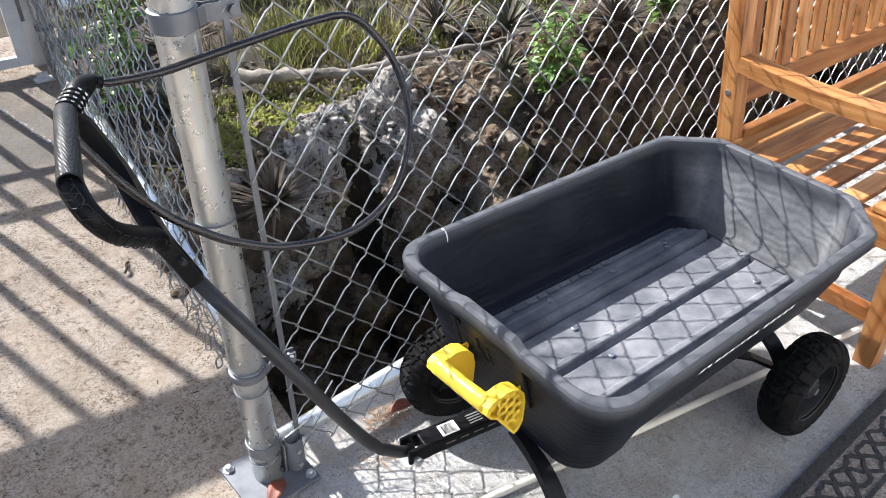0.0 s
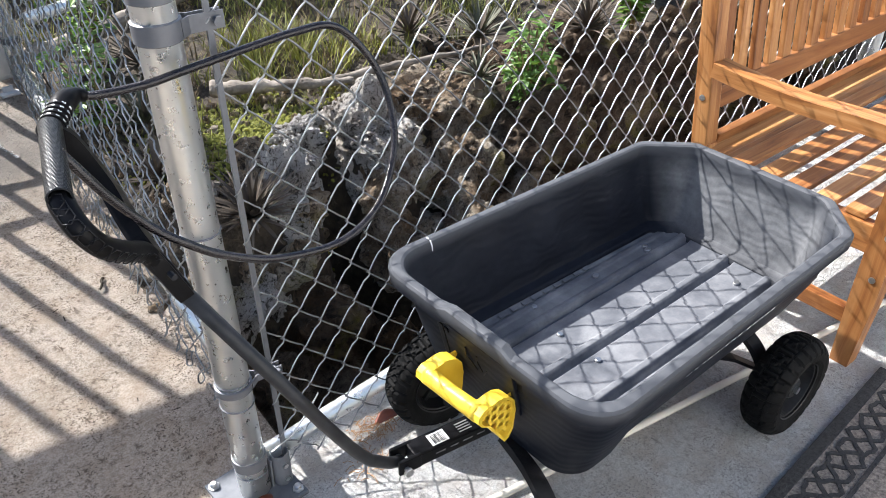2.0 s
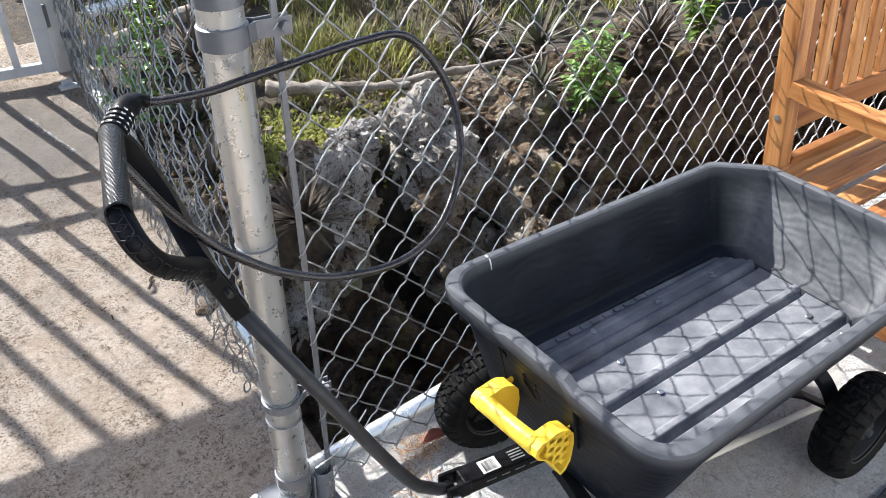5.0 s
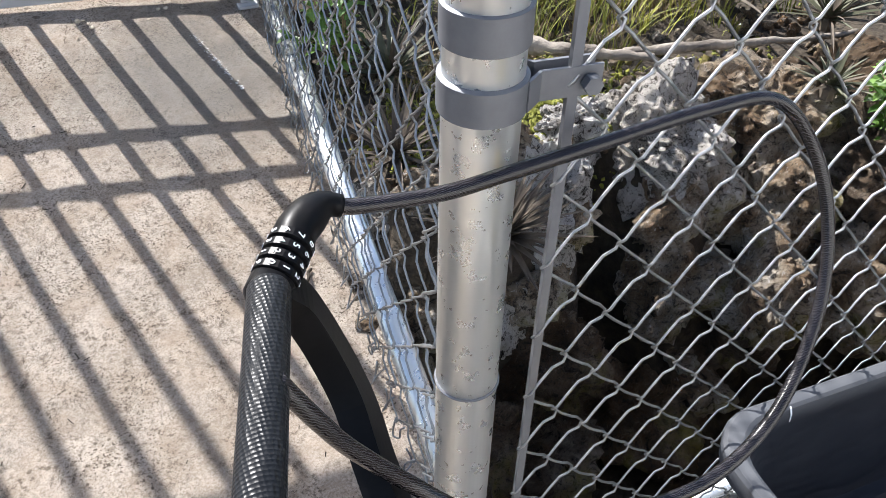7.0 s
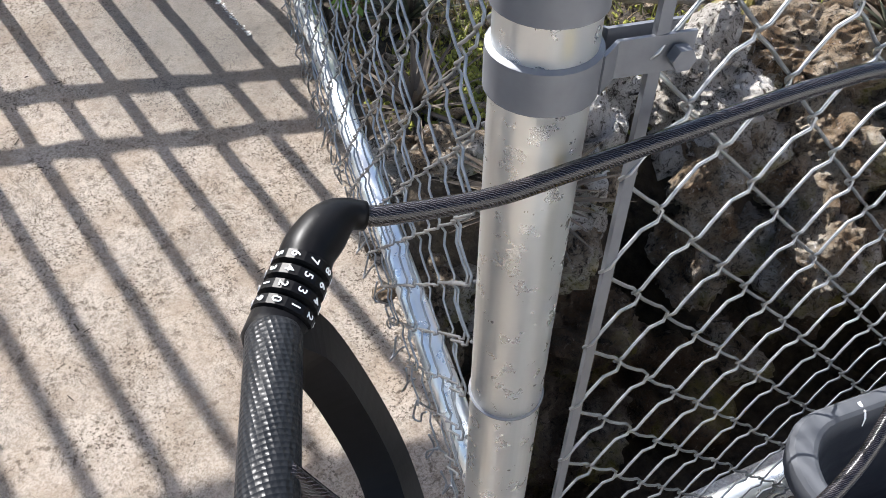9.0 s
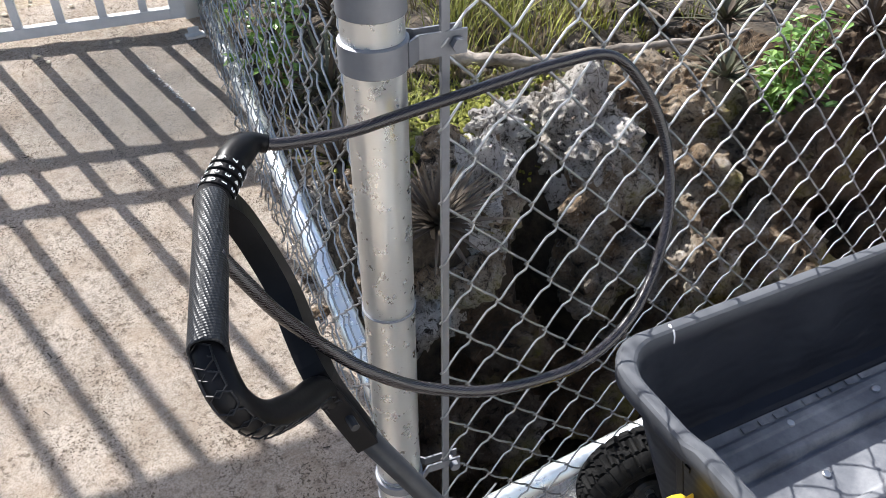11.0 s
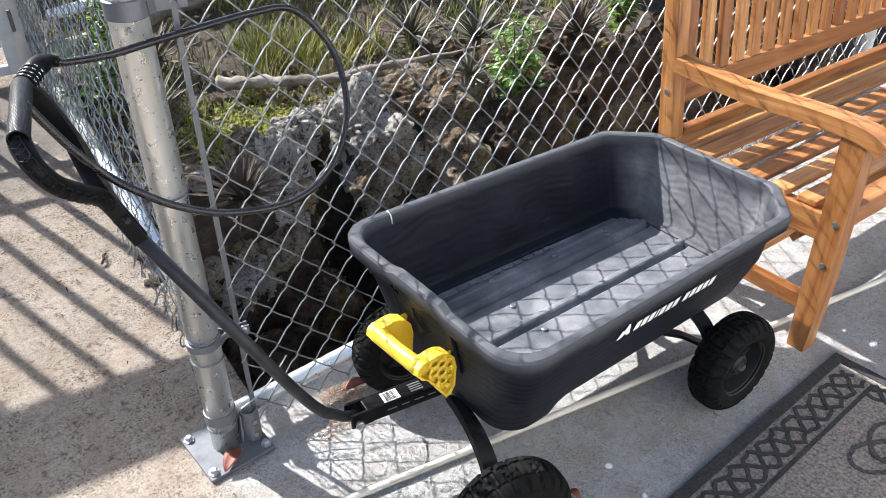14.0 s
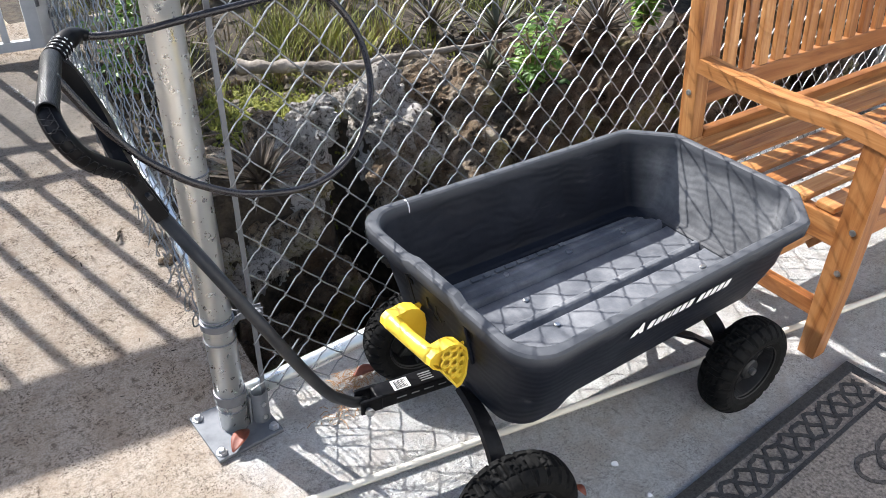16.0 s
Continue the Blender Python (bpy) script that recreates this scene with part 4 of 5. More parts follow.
    for P, wy, nm in ((F, 0.278, "front_axle_arm"), (R, 0.262, "rear_axle_arm")):
        for s in (-1, 1):
            bm = bmesh.new()
            q = smooth_path([(0, s * 0.02, 0.085), (0, s * 0.11, 0.082), (0, s * 0.17, 0.055), (0, s * 0.205, 0.01), (0, s * 0.212, -0.02)], 5)
            strap(bm, [INV @ P @ Vector(v) for v in q], 0.036, 0.014, up=(0, s, 0.4))
            tube(bm, [INV @ P @ Vector((0, s * 0.20, 0)), INV @ P @ Vector((0, s * wy, 0))], 0.008, 10)
            part(nm, bm, mat_frame, c, "black curved steel axle arm")
            tyre_and_rim(c, INV @ P @ pose(0, s * wy, 0.0))
    for s in (-1, 1):
        bm = bmesh.new()
        strap(bm, [INV @ R @ Vector(v) for v in ((-0.19, s * 0.10, 0.10), (-0.07, s * 0.16, 0.05), (0, s * 0.20, 0.0))], 0.024, 0.008)
        part("brace", bm, mat_frame, c)

    # tongue, pull bar and grip
    hx, hy, hz = 0.654, 0.874, 0.197
    T = INV @ (Matrix.Translation((hx, hy, hz)) @ pose(0, 0, 0, 0, 0.5, -11.5))
    bm = bmesh.new()
    box(bm, 0.185, 0.045, 0.034, T @ pose(0.095, 0, 0), 0.004)
    for s in (-1, 1):
        box(bm, 0.05, 0.008, 0.036, T @ pose(-0.008, s * 0.019, 0), 0.003)
    tg = part("tongue", bm, mat_black, c, "black steel tongue with printed label")
    bm = bmesh.new()
    box(bm, 0.038, 0.030, 0.0012, T @ pose(0.065, -0.002, 0.0182))
    lb = part("label", bm, mat_label, tg, "white barcode sticker")
    for k in range(9):
        bm = bmesh.new()
        box(bm, 0.0014 if k % 3 else 0.0026, 0.024, 0.0006, T @ pose(0.053 + 0.0030 * k, -0.003, 0.0192))
        part("bar", bm, mat_print, lb)
    for k in range(4):
        bm = bmesh.new()
        box(bm, 0.03, 0.003, 0.0008, T @ pose(0.125, -0.012 + 0.007 * k, 0.0178))
        part("print", bm, mat_faint, tg)
        bm = bmesh.new()
        box(bm, 0.022 - 0.004 * (k % 2), 0.0008, 0.003, T @ pose(0.06 + 0.032 * k, -0.0231, 0.001))
        part("print", bm, mat_faint, tg)
    bm = bmesh.new()
    tube(bm, [T @ Vector((-0.018, -0.034, -0.004)), T @ Vector((-0.018, 0.034, -0.004))], 0.006, 10)
    tube(bm, [T @ Vector((-0.018, -0.037, -0.004)), T @ Vector((-0.018, -0.030, -0.004))], 0.010, 6)
    part("hinge_bolt", bm, mat_steel, tg)

    G = Vector((0.298, 0.950, 0.788))
    bend = Vector((0.519, 0.892, 0.318))
    bm = bmesh.new()
    path = [Vector((0.638, 0.877, 0.194)), Vector((0.610, 0.880, 0.207))] + [Vector(p) for p in smooth_path([(0.570, 0.886, 0.241), (0.547, 0.889, 0.276), (0.522, 0.892, 0.322), (0.492, 0.898, 0.381)], 4)] + [G]
    tube(bm, [INV @ p for p in path], 0.0120, 14)
    part("pull_bar", bm, mat_pole, c, "dark grey steel pull bar", smooth=True)
    A, B = Vector((0.2452, 1.0690, 0.9830)), Vector((0.189, 0.902, 0.973))
    g = new("grip")
    g.parent = c
    bm = bmesh.new()
    low = B - A
    run = low.length
    lathe(bm, [(0.0, -0.002), (0.0135, -0.002), (0.0150, 0.002), (0.0150, run + 0.002), (0.0144, run + 0.004), (0.0130, run + 0.004), (0.0122, run), (0.0120, run - 0.045), (0.0, run - 0.045)], 28, INV @ Matrix.Translation(A) @ low.to_track_quat("Z", "Y").to_matrix().to_4x4())
    part("grip_bar", bm, mat_grip, g, "textured dark rubber grip", smooth=True)
    d = (G - bend).normalized()
    bm = bmesh.new()
    strap(bm, [INV @ p for p in smooth_path([tuple(G - d * 0.05), tuple(G + Vector((-0.006, 0.008, 0.03))), (0.287, 0.992, 0.850), (0.286, 1.030, 0.884), (0.277, 1.056, 0.920), (0.264, 1.071, 0.956), tuple(A + Vector((0.004, 0.004, -0.006)))], 6)], 0.034, 0.023, up=(0.86, -0.1, 0.5))
    bmesh.ops.bevel(bm, geom=[e for e in bm.edges if e.is_manifold and e.calc_face_angle(0) > 1.0], offset=0.005, segments=2, affect="EDGES")
    part("grip_arm", bm, mat_black, g, "smooth black plastic arm of the grip")
    bm = bmesh.new()
    near = smooth_path([tuple(G - d * 0.05), tuple(G + Vector((-0.012, 0.0, 0.034))), (0.246, 0.908, 0.868), (0.212, 0.878, 0.906), (0.193, 0.874, 0.940), tuple(B + Vector((0.0, -0.004, -0.012))), tuple(B + Vector((0.003, 0.012, -0.004)))], 6)
    m = len(near) - 1
    tube(bm, [INV @ p for p in near], [0.0145 + 0.0012 * ease((k / m - 0.6) / 0.3) for k in range(m + 1)], 14, 0.95)
    arm = part("grip_arm", bm, mat_black, g, "black arm with honeycomb ribs", smooth=True)
    # honeycomb ribs on the near arm
    for i in range(1, len(near) - 4, 2):
        p = near[i]
        d1 = (near[i + 1] - near[i - 1]).normalized()
        s1 = d1.cross(Vector((0.86, -0.1, 0.5))).normalized()
        u1 = s1.cross(d1)
        bm = bmesh.new()
        ring = [INV @ (p - s1 * 0.0132 + d1 * (0.0105 * math.cos(a)) + u1 * (0.0100 * math.sin(a))) for a in (math.pi / 3 * k for k in range(6))]
        tube(bm, ring, 0.0009, 4, closed=True, caps=False)
        part("rib", bm, mat_frame, arm)
    bm = bmesh.new()
    tube(bm, [INV @ (G + Vector((0.004, -0.03, 0.004))), INV @ (G + Vector((0.004, 0.032, 0.004)))], 0.0045, 8)
    part("rivet", bm, mat_pole, g, "steel rivet")
    return c


cart()


# ---- cable lock ----
def cable_lock():
    k = thing("cable_lock", "black combination cable lock looped from cart grip round fence post", "cable lock")
    base = Vector((0.2515, 1.080, 0.979))
    ax = Vector((0.62, 0.76, 0.17)).normalized()
    q = ax.to_track_quat("Z", "X").to_matrix().to_4x4()
    neck = base + ax * 0.050
    loop = smooth_path([tuple(base + ax * 0.036), tuple(neck), (0.306, 1.134, 0.988), (0.333, 1.132, 0.980), (0.40, 1.121, 0.979), (0.455, 1.1185, 0.983), (0.53, 1.117, 0.988), (0.655, 1.118, 0.993), (0.735, 1.115, 0.984), (0.785, 1.095, 0.925), (0.795, 1.060, 0.860), (0.768, 1.015, 0.790), (0.690, 0.965, 0.728), (0.590, 0.940, 0.708), (0.470, 0.938, 0.733), (0.389, 0.945, 0.775), (0.338, 0.953, 0.817), (0.303, 0.970, 0.852), (0.266, 0.976, 0.907), (0.246, 0.980, 0.945), (0.226, 0.990, 0.985)], 8)
    bm = bmesh.new()
    tube(bm, loop[15:], 0.0065, 12)
    part("cable", bm, mat_cable, k, "braided steel cable in clear black vinyl", smooth=True)
    bm = bmesh.new()
    head = loop[:22]
    tube(bm, head, [0.0158 if k < 10 else 0.0158 - 0.0066 * ease((k - 10) / 10) for k in range(len(head))], 16)
    part("lock_head", bm, mat_black, k, "black plastic lock head", smooth=True)
    for i in range(4):
        c = base + ax * (0.003 + 0.0098 * i)
        bm = bmesh.new()
        M = Matrix.Translation(c) @ q
        lathe(bm, [(0.0145, -0.0044), (0.0172, -0.003), (0.0172, 0.003), (0.0145, 0.0044)], 20, M)
        dial = part("dial", bm, mat_black, k, "black number dial")
        for j in range(10):
            t = bpy.data.curves.new("digit", "FONT")
            t.body, t.size, t.align_x, t.align_y = str((j + 2 * i) % 10), 0.0074, "CENTER", "CENTER"
            t.extrude = 0.0002
            ob = new("digit", t)
            dg = bpy.context.evaluated_depsgraph_get()
            me = bpy.data.meshes.new_from_object(ob.evaluated_get(dg))
            bpy.data.objects.remove(ob)
            me.materials.clear()
            me.materials.append(mat_white)
            o2 = new("digit", me)
            o2.parent = dial
            o2.matrix_basis = M @ pose(0, 0, 0, 0, 0, 36 * j) @ pose(0.0174, 0, 0, 90, 0, 90) @ pose(0, 0, 0, 0, 0, -90)
    bm = bmesh.new()
    M = Matrix.Translation(base - ax * 0.006) @ q
    lathe(bm, [(0.0, -0.016), (0.012, -0.016), (0.0165, -0.010), (0.0165, 0.004)], 18, M)
    part("lock_cap", bm, mat_black, k, smooth=True)


cable_lock()


# ---- bench ----
def bench():
    b = thing("garden_bench", "orange-brown oiled wooden garden bench with slatted seat and back", "bench", pose(1.768, 0.458, 0, 0, 0, -3.5))

    def beam(name, size, m, axis, bev=0.004, label=""):
        bm = bmesh.new()
        box(bm, *size, None, bev)
        return board_uv(part(name, bm, mat_wood, b, label, at=m), axis)
    LEN, SEAT = 1.42, 0.410
    lean = lambda z: 0.5435 + 0.104 * (z - 0.43)
    for x in (0.026, LEN - 0.026):
        # front leg, a little waisted towards the foot
        bm = bmesh.new()
        strap(bm, [Vector((0, 0.0255, -0.305)), Vector((0, 0.022, -0.10)), Vector((0, 0.021, 0.10)), Vector((0, 0.024, 0.305))], 0.048, 0.062, up=(0, 1, 0))
        for v in bm.verts:
            if v.co.z < -0.2:
                v.co.y = 0.0255 + (v.co.y - 0.0255) * 0.76
        bmesh.ops.bevel(bm, geom=[e for e in bm.edges if len(e.link_faces) == 2 and e.calc_face_angle(0) > 0.9], offset=0.004, segments=2, affect="EDGES")
        board_uv(part("front_leg", bm, mat_wood, b, at=pose(x, 0, 0.305)), 2)
        bm = bmesh.new()
        lathe(bm, [(0.0, 0.0), (0.012, 0.0), (0.013, 0.004), (0.013, 0.009)], 10)
        part("foot_glide", bm, mat_black, b, at=pose(x, 0.024, -0.0055))
        beam("back_leg", (0.048, 0.052, 0.43), pose(x, 0.541, 0.215), 2, 0.005)
        beam("back_post", (0.048, 0.050, 0.52), pose(x, lean(0.685), 0.685, -5.9), 2, 0.005)
        beam("side_stretcher", (0.030, 0.47, 0.045), pose(x, 0.285, 0.135), 1)
        beam("seat_side_rail", (0.034, 0.47, 0.075), pose(x + (0.004 if x < 1 else -0.004), 0.285, 0.362), 1)
        # arm with a raised front and a rounded nose
        bm = bmesh.new()
        prof = smooth_path([(0, -0.045, 0.606), (0, 0.01, 0.626), (0, 0.12, 0.631), (0, 0.30, 0.624), (0, 0.45, 0.630), (0, 0.542, 0.639)], 5)
        strap(bm, [Vector((x, p.y, p.z)) for p in prof], 0.056, 0.037)
        bmesh.ops.bevel(bm, geom=[e for e in bm.edges if len(e.link_faces) == 2 and e.calc_face_angle(0) > 0.9], offset=0.006, segments=2, affect="EDGES")
        board_uv(part("armrest", bm, mat_wood, b), 1)
    beam("front_rail", (LEN - 0.1, 0.028, 0.072), pose(LEN / 2, 0.045, 0.362), 0)
    beam("back_rail", (LEN - 0.1, 0.03, 0.065), pose(LEN / 2, 0.536, 0.360), 0)
    beam("centre_stretcher", (LEN - 0.08, 0.045, 0.03), pose(LEN / 2, 0.285, 0.135), 0)
    bm = bmesh.new()
    box(bm, LEN - 0.044, 0.052, 0.018, None, 0.004)
    slat = board_uv(part("seat_slat", bm, mat_wood, b, "oiled seat slat with worn ends", at=pose(LEN / 2, 0.106, SEAT)), 0)
    for i in range(1, 6):
        share(slat, b, pose(LEN / 2, 0.106 + 0.0798 * i, SEAT - 0.002 * (2.5 - abs(i - 2.5))))
    beam("seat_slat", (LEN - 0.11, 0.050, 0.020), pose(LEN / 2, 0.026, SEAT), 0)
    beam("back_seat_board", (LEN - 0.105, 0.022, 0.050), pose(LEN / 2, 0.531, SEAT + 0.016, 12), 0)
    beam("lower_back_rail", (LEN - 0.1, 0.030, 0.062), pose(LEN / 2, lean(0.545), 0.545, -5.9), 0)
    beam("top_rail", (LEN + 0.01, 0.034, 0.075), pose(LEN / 2, lean(0.915), 0.915, -5.9), 0)
    bm = bmesh.new()
    box(bm, 0.041, 0.017, 0.34, None, 0.003)
    back = board_uv(part("back_slat", bm, mat_wood, b, at=pose(0.086, lean(0.725), 0.725, -5.9)), 2)
    for i in range(1, 18):
        share(back, b, pose(0.086 + 0.0735 * i, lean(0.725), 0.725, -5.9))
    for y, z in ((0.012, 0.392), (0.015, 0.271), (0.557, 0.557), (0.541, 0.36)):
        bm = bmesh.new()
        lathe(bm, [(0.0085, -0.001), (0.0085, 0.0015), (0.004, 0.0025), (0.0, 0.0015)], 14, pose(0.0015, y, z, 0, -90, 0))
        part("screw", bm, mat_steel, b, "steel screw head")
    # cross braces under the seat end
    for s in (-1, 1):
        bm = bmesh.new()
        box(bm, 0.018, 0.020, 0.16, pose(0.075, 0.095 if s > 0 else 0.485, 0.325, 38 * s), 0.002)
        board_uv(part("corner_brace", bm, mat_wood, b), 2)


bench()


# ---- rug, pipe, small things on the slab ----
def rug():
    r = thing("outdoor_rug", "dark-bordered beige woven outdoor rug with interlaced pattern", "rug", pose(1.825, 0.398, 0, 0, 0, 0.6))
    W, D = 2.6, 1.9
    bm = bmesh.new()
    box(bm, W, D, 0.007, pose(-W / 2, -D / 2, 0.0037), 0.003)
    part("field", bm, mat_rug, r, "beige and brown woven pile")
    for y in (-0.014, -D + 0.014):
        bm = bmesh.new()
        box(bm, W + 0.004, 0.030, 0.009, pose(-W / 2, y, 0.0052), 0.003)
        part("border", bm, mat_rug_dark, r, "dark bound edge")
    for x in (-0.014, -W + 0.014):
        bm = bmesh.new()
        box(bm, 0.030, D - 0.058, 0.009, pose(x, -D / 2, 0.0052), 0.003)
        part("border", bm, mat_rug_dark, r, "dark bound edge")

    wv = random.Random(21)

    def ribbon(pts, w=0.0085):
        up = wv.uniform(0.0, 0.0014)
        strap(bmr, [Vector((x + wv.gauss(0, 0.0011), y + wv.gauss(0, 0.0011), 0.0074 + up)) for x, y in pts], w * 1.35, 0.004)
    # interlaced band along the edges: three waves that cross
    bmr = bmesh.new()
    n = int(W / 0.012)
    for ph in (0, 120, 240):
        ribbon([(-0.05 - (W - 0.1) * i / n, -0.074 + 0.033 * math.sin(radians(ph) + 2 * math.pi * (W - 0.1) * i / n / 0.17) + 0.004 * math.sin(i * 2.1)) for i in range(n + 1)], 0.0075)
    ribbon([(-0.05, -0.124), (-W + 0.05, -0.124)], 0.0075)
    m = int(D / 0.012)
    for ph in (0, 120, 240):
        ribbon([(-0.068 + 0.026 * math.sin(radians(ph) + 2 * math.pi * (D - 0.25) * i / m / 0.15), -0.13 - (D - 0.25) * i / m) for i in range(m + 1)], 0.0075)
    part("pattern_band", bmr, mat_rug_dark, r, "dark interlaced border pattern")
    # loose looping motifs in the field
    rnd = random.Random(3)
    for j in range(4):
        for i in range(7):
            bmr = bmesh.new()
            cx, cy = -0.24 - 0.36 * i + (0.18 if j % 2 else 0), -0.24 - 0.42 * j
            for k in (-1, 1):
                ribbon([(cx + k * 0.032 + 0.062 * math.cos(a) + k * 0.02 * math.sin(a), cy + 0.046 * math.sin(a)) for a in (2 * math.pi * q / 36 for q in range(37))], 0.0075)
            ribbon([(cx + 0.035 * math.cos(a), cy + 0.022 * math.sin(a)) for a in (2 * math.pi * q / 24 for q in range(25))], 0.006)
            part("motif", bmr, mat_rug_mid, r)


rug()

bm = bmesh.new()
tube(bm, smooth_path([(0.02, 0.958, 0.0097), (0.452, 0.868, 0.0097), (0.956, 0.754, 0.0097), (1.591, 0.614, 0.0097), (2.3, 0.46, 0.0097), (3.0, 0.31, 0.0097)], 6), 0.0088, 14)
tagged(part("plastic_pipe", bm, mat_pvc, smooth=True), "cream plastic pipe lying across the concrete slab", "pipe")


def paint_spot(x, y, r, seed):
    rnd = random.Random(seed)
    bm = bmesh.new()
    ring = [(r * rnd.uniform(0.75, 1.2), 2 * math.pi * k / 12) for k in range(12)]
    low = [bm.verts.new((q * math.cos(a), q * math.sin(a), 0.0)) for q, a in ring]
    top = [bm.verts.new((q * 0.8 * math.cos(a), q * 0.8 * math.sin(a), 0.0012)) for q, a in ring]
    bm.faces.new(top)
    for k in range(12):
        bm.faces.new((low[k], low[(k + 1) % 12], top[(k + 1) % 12], top[k]))
    tagged(part("paint_spot", bm, mat_white, at=pose(x, y, 0.0004)), "small white paint drop on the concrete slab", "paint spot", "paint drops")


paint_spot(1.082, 0.538, 0.0085, 0)
paint_spot(1.077, 0.431, 0.0060, 1)


bm = bmesh.new()
flake = random.Random(9)
for i in range(110):
    u = flake.random()
    fx, fy = 0.473 + 0.070 * u + flake.gauss(0, 0.004), 2.966 - 0.280 * u + flake.gauss(0, 0.006)
    fr = flake.uniform(0.001, 0.0034)
    bm.faces.new([bm.verts.new((fx + fr * flake.uniform(0.6, 1.5) * math.cos(a), fy + fr * flake.uniform(0.6, 1.5) * math.sin(a), ramp_z(fy) + 0.0088)) for a in (2 * math.pi * k / 7 for k in range(7))])
tagged(part("paint_flecks", bm, mat_fleck), "line of pale dried paint flecks on the ramp", "paint flecks", kind="stuff")


def curled_leaf(m, length, width, label):
    bm = bmesh.new()
    n = 8
    rows = []
    for i in range(n + 1):
        u = i / n
        w = width * math.sin(math.pi * min(1, u * 0.96 + 0.02)) ** 0.8
        rows.append([bm.verts.new((length * (u - 0.5), w * s * 0.5, 0.006 + 0.35 * w * abs(s) * 0.6 + 0.012 * math.sin(u * 3) * (1 - abs(s) * 0.3))) for s in (-1, -0.5, 0, 0.5, 1)])
    for a, b in zip(rows, rows[1:]):
        for k in range(4):
            bm.faces.new((a[k], a[k + 1], b[k + 1], b[k]))
    ring = bmesh.ops.extrude_face_region(bm, geom=bm.faces[:])
    bmesh.ops.translate(bm, vec=(0, 0, 0.0012), verts=[v for v in ring["geom"] if isinstance(v, bmesh.types.BMVert)])
    bmesh.ops.recalc_face_normals(bm, faces=bm.faces[:])
    bmesh.ops.transform(bm, matrix=m, verts=bm.verts[:])
    tagged(part("fallen_leaf", bm, mat_redleaf, smooth=True), label, "leaf")


curled_leaf(pose(0.436, 1.098, 0.012, 0, 0, 35), 0.072, 0.036, "curled red-brown dead leaf on the base plate")
curled_leaf(pose(0.795, 1.125, 0.001, 0, 0, -10), 0.07, 0.034, "curled red-brown dead leaf beside the cart wheel")
curled_leaf(pose(0.959, 0.529, 0.0, 0, 0, 95), 0.034, 0.018, "small brown dead leaf on the slab")


def debris():
    rnd = random.Random(8)
    bm = bmesh.new()
    for i in range(150):
        near = rnd.random() < 0.75
        x, y = (rnd.gauss(0.755, 0.03), rnd.gauss(1.125, 0.02)) if near else (rnd.gauss(0.69, 0.03), rnd.gauss(1.06, 0.02))
        a, l, z = rnd.uniform(0, 6.3), rnd.uniform(0.008, 0.03), rnd.uniform(0.002, 0.014)
        tube(bm, [(x, y, z), (x + l * 0.5 * math.cos(a), y + l * 0.5 * math.sin(a), z + 0.004), (x + l * math.cos(a), y + l * math.sin(a), max(0.002, z - 0.004))], 0.0009, 3)
    tagged(part("dry_needles", bm, mat_debris), "heap of dry brown needles on the slab", "plant litter", kind="stuff")
    bm = bmesh.new()
    for i in range(36):
        x = rnd.uniform(-0.6, 0.45)
        y = rnd.uniform(1.35, 2.9)
        a, l = rnd.uniform(0, 6.3), rnd.uniform(0.008, 0.022)
        z = ramp_z(y) + 0.007
        tube(bm, [(x, y, z), (x + l * math.cos(a), y + l * math.sin(a), z + 0.003)], rnd.uniform(0.0008, 0.0018), 4)
    tagged(part("grit", bm, mat_soil), "scattered dark grit and twigs on the ramp", "litter", kind="stuff")
    bm = bmesh.new()
    tube(bm, smooth_path([(0.484, 2.000, 0.073), (0.497, 2.012, 0.081), (0.501, 2.030, 0.079), (0.514, 2.041, 0.079)], 4), [0.002] + [0.004] * 11 + [0.002], 6)
    tagged(part("twig", bm, mat_soil), "short dark curled twig on the ramp", "twig")


debris()


# ---- rocks and plants behind the fence ----
def rock(x, y, z, r, sq, seed, sub=4, label="grey-brown pitted limestone boulder in the bank", mat=None):
    bm = bmesh.new()
    bmesh.ops.create_icosphere(bm, subdivisions=sub, radius=1.0)
    o = Vector((seed * 7.3, seed * 3.1, seed * 1.7))
    for v in bm.verts:
        p = v.co.normalized()
        f = 1 + 0.40 * noise.noise(p * 1.1 + o) + 0.20 * noise.noise(p * 2.6 + o)
        cell = noise.voronoi(p * 1.7 + o)[0]
        f += 0.30 * (cell[1] - cell[0]) - 0.12
        small = noise.voronoi(p * 4.6 + o)[0]
        f += 0.13 * (small[1] - small[0]) - 0.04
        f += 0.10 * (noise.turbulence(p * 5.5 + o, 5, True) - 0.55)
        f += 0.075 * noise.fractal(p * 15 + o, 0.6, 2.2, 4)
        f -= 0.16 * max(0.0, noise.noise(p * 11 + o) - 0.14) + 0.10 * max(0.0, noise.noise(p * 24 + o) - 0.2)
        v.co = Vector((p.x * sq[0], p.y * sq[1], p.z * sq[2])) * (f * r)
    bmesh.ops.rotate(bm, cent=(0, 0, 0), matrix=Matrix.Rotation(seed * 1.3, 3, "Z"), verts=bm.verts[:])
    ob = part("rock", bm, mat or mat_rock, at=pose(x, y, z))
    return tagged(ob, label, "rock", "rocks in the bank")


